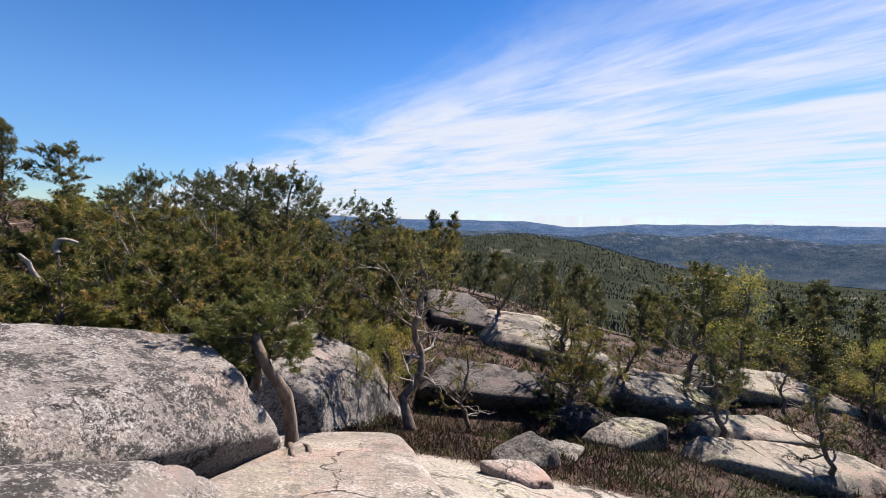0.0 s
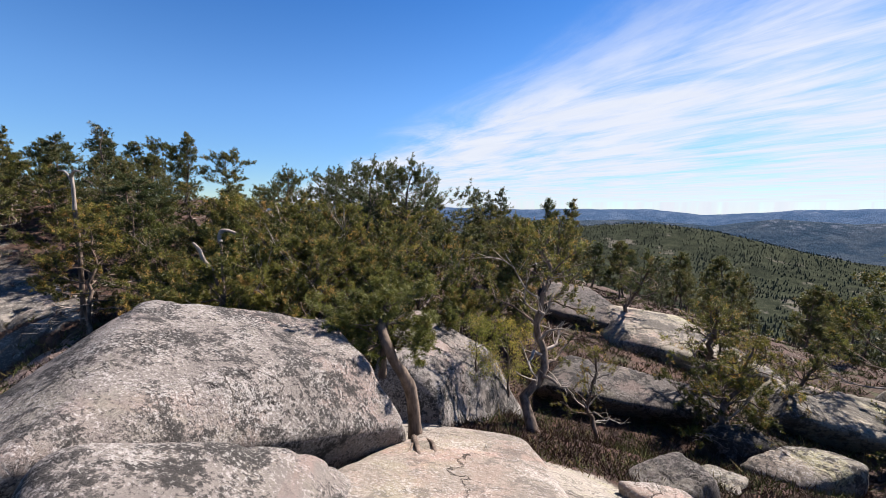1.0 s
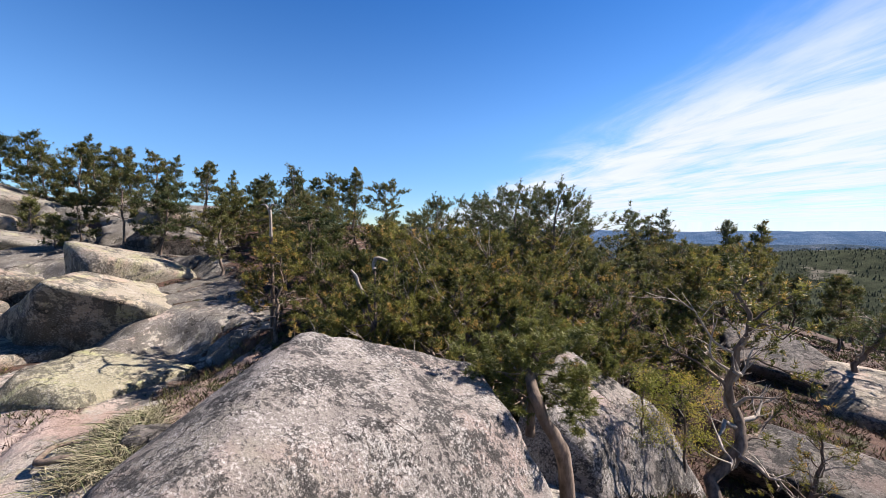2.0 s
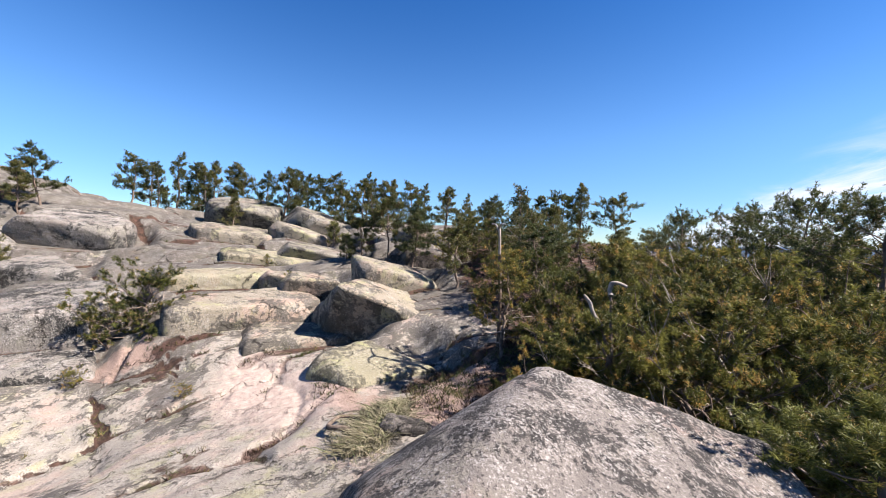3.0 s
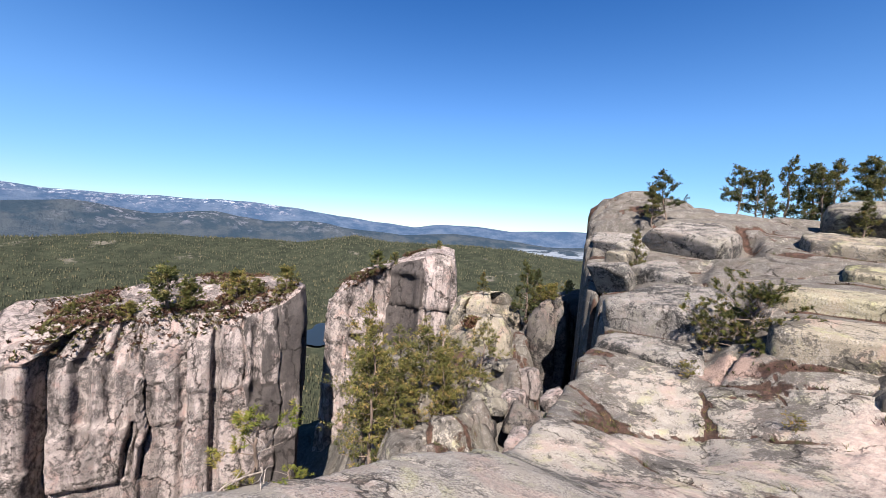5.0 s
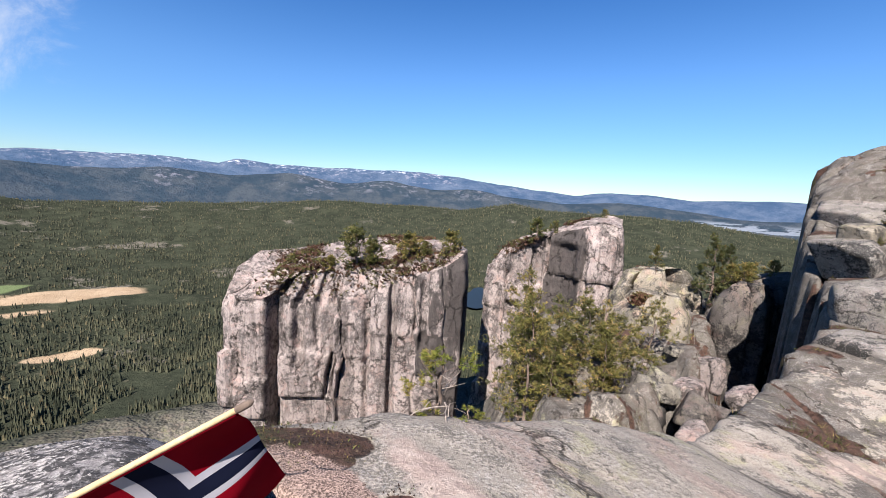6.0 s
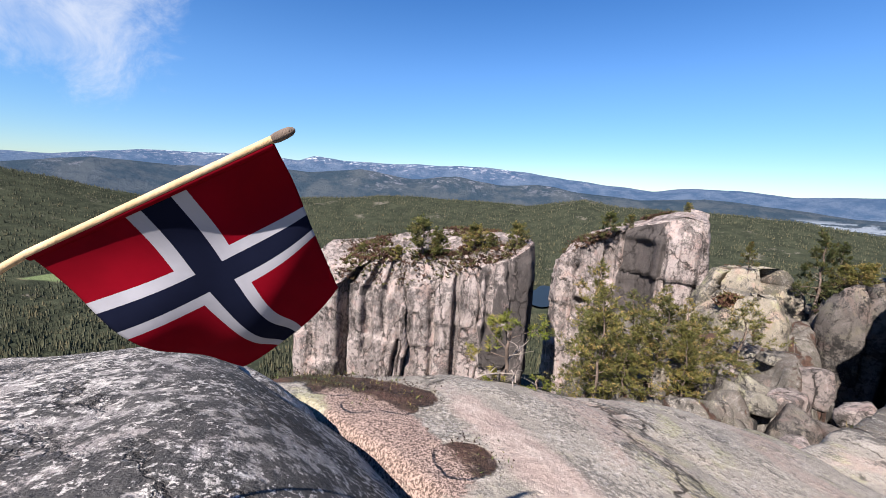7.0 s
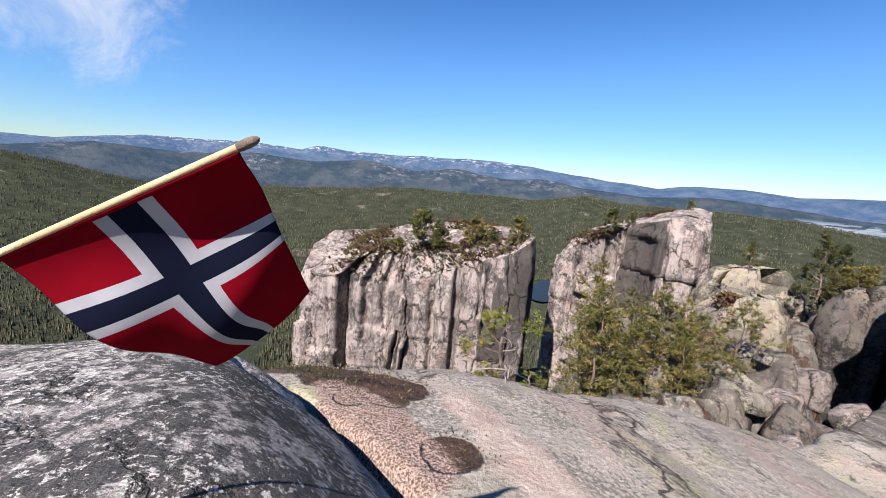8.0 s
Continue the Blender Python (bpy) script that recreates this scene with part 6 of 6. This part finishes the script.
dead_wood("dead_pine", "bleached bent limbs of a dead pine in the thicket", [
    ("trunk", [(-3.50, 3.97, -0.88), (-3.55, 3.72, 0.22), (-3.63, 3.62, 0.72)], 0.020, 0.018, bark_mat), ("limb", [(-3.63, 3.62, 0.70), (-3.71, 3.56, 0.87), (-3.74, 3.54, 0.98), (-3.79, 3.51, 1.06)], 0.030, 0.016),
    ("limb", [(-3.55, 3.72, 0.22), (-3.77, 3.92, 0.72), (-3.85, 3.99, 1.04)], 0.020, 0.016, bark_mat), ("limb", [(-3.85, 3.99, 1.02), (-3.88, 4.00, 1.10), (-3.85, 4.00, 1.18), (-3.79, 4.06, 1.19), (-3.73, 4.12, 1.14)], 0.034, 0.020)], dead_wood_mat, "dead tree")
dead_wood("dead_pine", "grey-brown bent pine trunk leaning against a boulder", [
    ("trunk", [(-0.74, 2.92, -0.55), (-0.74, 2.9, -0.25), (-0.78, 2.83, 0.01), (-0.85, 2.74, 0.21), (-0.92, 2.67, 0.37), (-0.97, 2.72, 0.46), (-1.0, 2.80, 0.56)], 0.062, 0.03)], bark_mat, "dead tree")
dead_wood("root", "bare brown roots crossing trodden earth", [
    ("root_strand", [(-0.62, 2.55, -0.33), (-0.54, 2.35, -0.22), (-0.45, 2.15, -0.17), (-0.37, 1.99, -0.13), (-0.33, 1.8, -0.12)], 0.024, 0.012),
    ("root_strand", [(-0.55, 2.6, -0.36), (-0.42, 2.4, -0.24), (-0.32, 2.15, -0.18), (-0.24, 1.92, -0.12), (-0.22, 1.7, -0.10)], 0.020, 0.010),
    ("root_strand", [(-0.54, 2.35, -0.23), (-0.50, 2.1, -0.17), (-0.52, 1.9, -0.14)], 0.014, 0.007)], bark_mat, "tree roots")
zg = ground_z(-9.45, 5.9)
dead_wood("dead_pine", "pale standing dead trunk above the thicket", [
    ("trunk", [(-9.45, 5.9, zg - 0.2), (-9.4, 5.9, zg + 1.2), (-9.46, 5.88, 1.4)], 0.055, 0.04, bark_mat), ("trunk_top", [(-9.46, 5.88, 1.38), (-9.44, 5.87, 1.8), (-9.46, 5.85, 2.1)], 0.04, 0.032),
    ("limb", [(-9.46, 5.85, 2.08), (-9.2, 5.75, 2.2), (-8.9, 5.7, 2.15)], 0.035, 0.012), ("limb", [(-9.46, 5.86, 2.0), (-9.7, 5.9, 2.2), (-10.0, 5.95, 2.22)], 0.035, 0.012)], dead_wood_mat, "dead tree")
zr = ground_z(-8.0, 1.4)
dead_wood("root", "dark twisted root lying on the pink slab", [
    ("root_strand", [(-7.4, 1.8, zr + 0.1), (-7.7, 1.5, zr + 0.22), (-8.0, 1.2, zr + 0.12), (-8.3, 1.5, zr + 0.2), (-8.5, 1.9, zr + 0.05)], 0.06, 0.03)], bark_mat, "tree roots")

for x, y, turn in ((-0.86, -3.98, 20.0), (-1.02, -3.86, 75.0)):
    z0, a_ = ground_z(x, y), radians(turn)
    way_ = np.array((math.cos(a_), math.sin(a_), 0.0))
    base_ = np.array((x, y, z0 + 0.01))
    dead_wood("dead_branch", "bleached fallen twigs lying on the ledge", [
        ("twig", [base_ - 0.26 * way_, base_ - 0.1 * way_ + (0, 0, 0.05), base_ + 0.08 * way_ + (0.02, -0.03, 0.06), base_ + 0.28 * way_ + (0.03, 0.02, 0.015)], 0.009, 0.004),
        ("twig", [base_ - 0.08 * way_ + (0, 0, 0.05), base_ + (0.06, 0.08, 0.10), base_ + (0.14, 0.15, 0.13)], 0.006, 0.002),
        ("twig", [base_ + 0.06 * way_ + (0, 0, 0.05), base_ + (-0.05, -0.10, 0.08), base_ + (-0.15, -0.18, 0.03)], 0.006, 0.002)], dead_wood_mat, "dead branch")
# ================= the flag =================
def fabric(name, colour):
    m, k = material(name)
    pos = k.n("ShaderNodeTexCoord").outputs["Object"]
    weave = k.noise(k.vmath("MULTIPLY", pos, (1, 1, 1)), 900.0, 2.0, 0.6)
    c = k.mix(k.step(k.noise(pos, 14.0, 4.0, 0.6), 0.35, 0.7), tuple(0.82 * v for v in colour), colour)
    c = k.mix(k.math("MULTIPLY", weave, 0.25), c, tuple(0.7 * v for v in colour))
    finish(k, c, 0.9, weave, 0.15, 0.0005, **{"Specular IOR Level": 0.03})
    return m


flag_red, flag_white, flag_blue = fabric("flag_red", (0.165, 0.002, 0.008)), fabric("flag_white", (0.33, 0.33, 0.36)), fabric("flag_blue", (0.006, 0.008, 0.02))
pole_wood = simple("pale_pine_stick", (0.36, 0.25, 0.13), (0.50, 0.37, 0.22), 30.0, 0.6, 0.3, stretch=(1, 1, 0.2))


def build_flag():
    """A small cloth flag on a wooden stick, wedged beside the boulder, its fly blown away from the viewer."""
    root = tagged(new("flag"), "small red flag with blue and white cross on wooden stick", "flag")
    tip, hoist_top, hoist_low = Vector((0.361, -1.238, 1.242)), Vector((0.375, -1.239, 1.233)), Vector((0.641, -1.262, 1.094))
    foot = Vector((1.45, -0.98, ground_z(1.45, -0.98) - 0.03))
    fly_top, fly_low = Vector((0.313, -1.372, 1.038)), Vector((0.452, -1.372, 0.893))
    stick = Shape()
    n = 24
    bend = [tip.lerp(hoist_low, i / 8) for i in range(9)]
    for i in range(1, n):
        s = i / (n - 1)
        a, b = hoist_low + (hoist_low - tip) * 1.6 * s, hoist_low.lerp(foot, s)
        bend.append(a.lerp(b, s ** 0.8))
    bend = np.array([p[:] for p in bend])
    stick.tube(bend, np.full(len(bend), 0.0047), 12)
    pole = child("pole", stick.mesh("pole", pole_wood), root, "round pale wooden stick")
    knob = Shape()
    d = np.array((tip - hoist_low).normalized())
    pts = np.array([np.array(tip) + d * s for s in (-0.016, -0.012, -0.002, 0.006, 0.010, 0.0115)])
    knob.tube(pts, [0.0049, 0.0058, 0.0060, 0.0052, 0.003, 0.0004], 12)
    child("knob", knob.mesh("knob", bark_mat), pole, "dark worn end of the stick")
    # cloth: the cross divides it 6-1-2-1-12 by 6-1-2-1-6
    us = np.unique(np.concatenate([np.linspace(0, 22, 89), [6, 7, 9, 10]]))
    vs = np.unique(np.concatenate([np.linspace(0, 16, 65), [6, 7, 9, 10]]))
    uu, vv = np.meshgrid(us / 22, vs / 16, indexing="ij")
    uu = uu ** (0.70 + 0.48 * vv)
    a, b, c, e = (np.array(p) for p in (hoist_top, hoist_low, fly_top, fly_low))
    p = ((1 - uu) * (1 - vv))[..., None] * a + ((1 - uu) * vv)[..., None] * b + (uu * (1 - vv))[..., None] * c + (uu * vv)[..., None] * e
    normal = np.cross(c - a, b - a)
    normal /= np.linalg.norm(normal)
    wave = 0.016 * np.sin(5.2 * uu + 2.2 * vv + 0.6) * smooth(0, 0.35, uu) + 0.007 * np.sin(11 * uu - 6 * vv) * uu
    p = p + wave[..., None] * normal
    p[..., 2] -= 0.030 * np.sin(math.pi * vv) * uu ** 1.2 + 0.026 * np.sin(math.pi * uu) * vv
    f = grid_faces(len(us), len(vs))
    uc, vc = (us[:-1] + us[1:]) / 2, (vs[:-1] + vs[1:]) / 2
    ug, vg = np.meshgrid(uc, vc, indexing="ij")
    blue = ((ug > 7) & (ug < 9)) | ((vg > 7) & (vg < 9))
    white = (((ug > 6) & (ug < 10)) | ((vg > 6) & (vg < 10))) & ~blue
    slots = np.where(blue, 2, np.where(white, 1, 0)).ravel()
    cloth = child("cloth", mesh_of("cloth", p.reshape(-1, 3), f, [flag_red, flag_white, flag_blue], True, slots), root, "red cloth with a white-edged dark blue cross")
    thick = cloth.modifiers.new("thickness", "SOLIDIFY")
    thick.thickness = 0.0008
    sleeve = Shape()
    rows = np.array([(hoist_top.lerp(hoist_low, i / 12))[:] for i in range(13)]) + np.array((0.0, -0.0025, -0.0035))
    sleeve.tube(rows, np.full(13, 0.0050), 12)
    child("sleeve", sleeve.mesh("sleeve", flag_red), root, "red hem sewn round the stick")
    return root


build_flag()
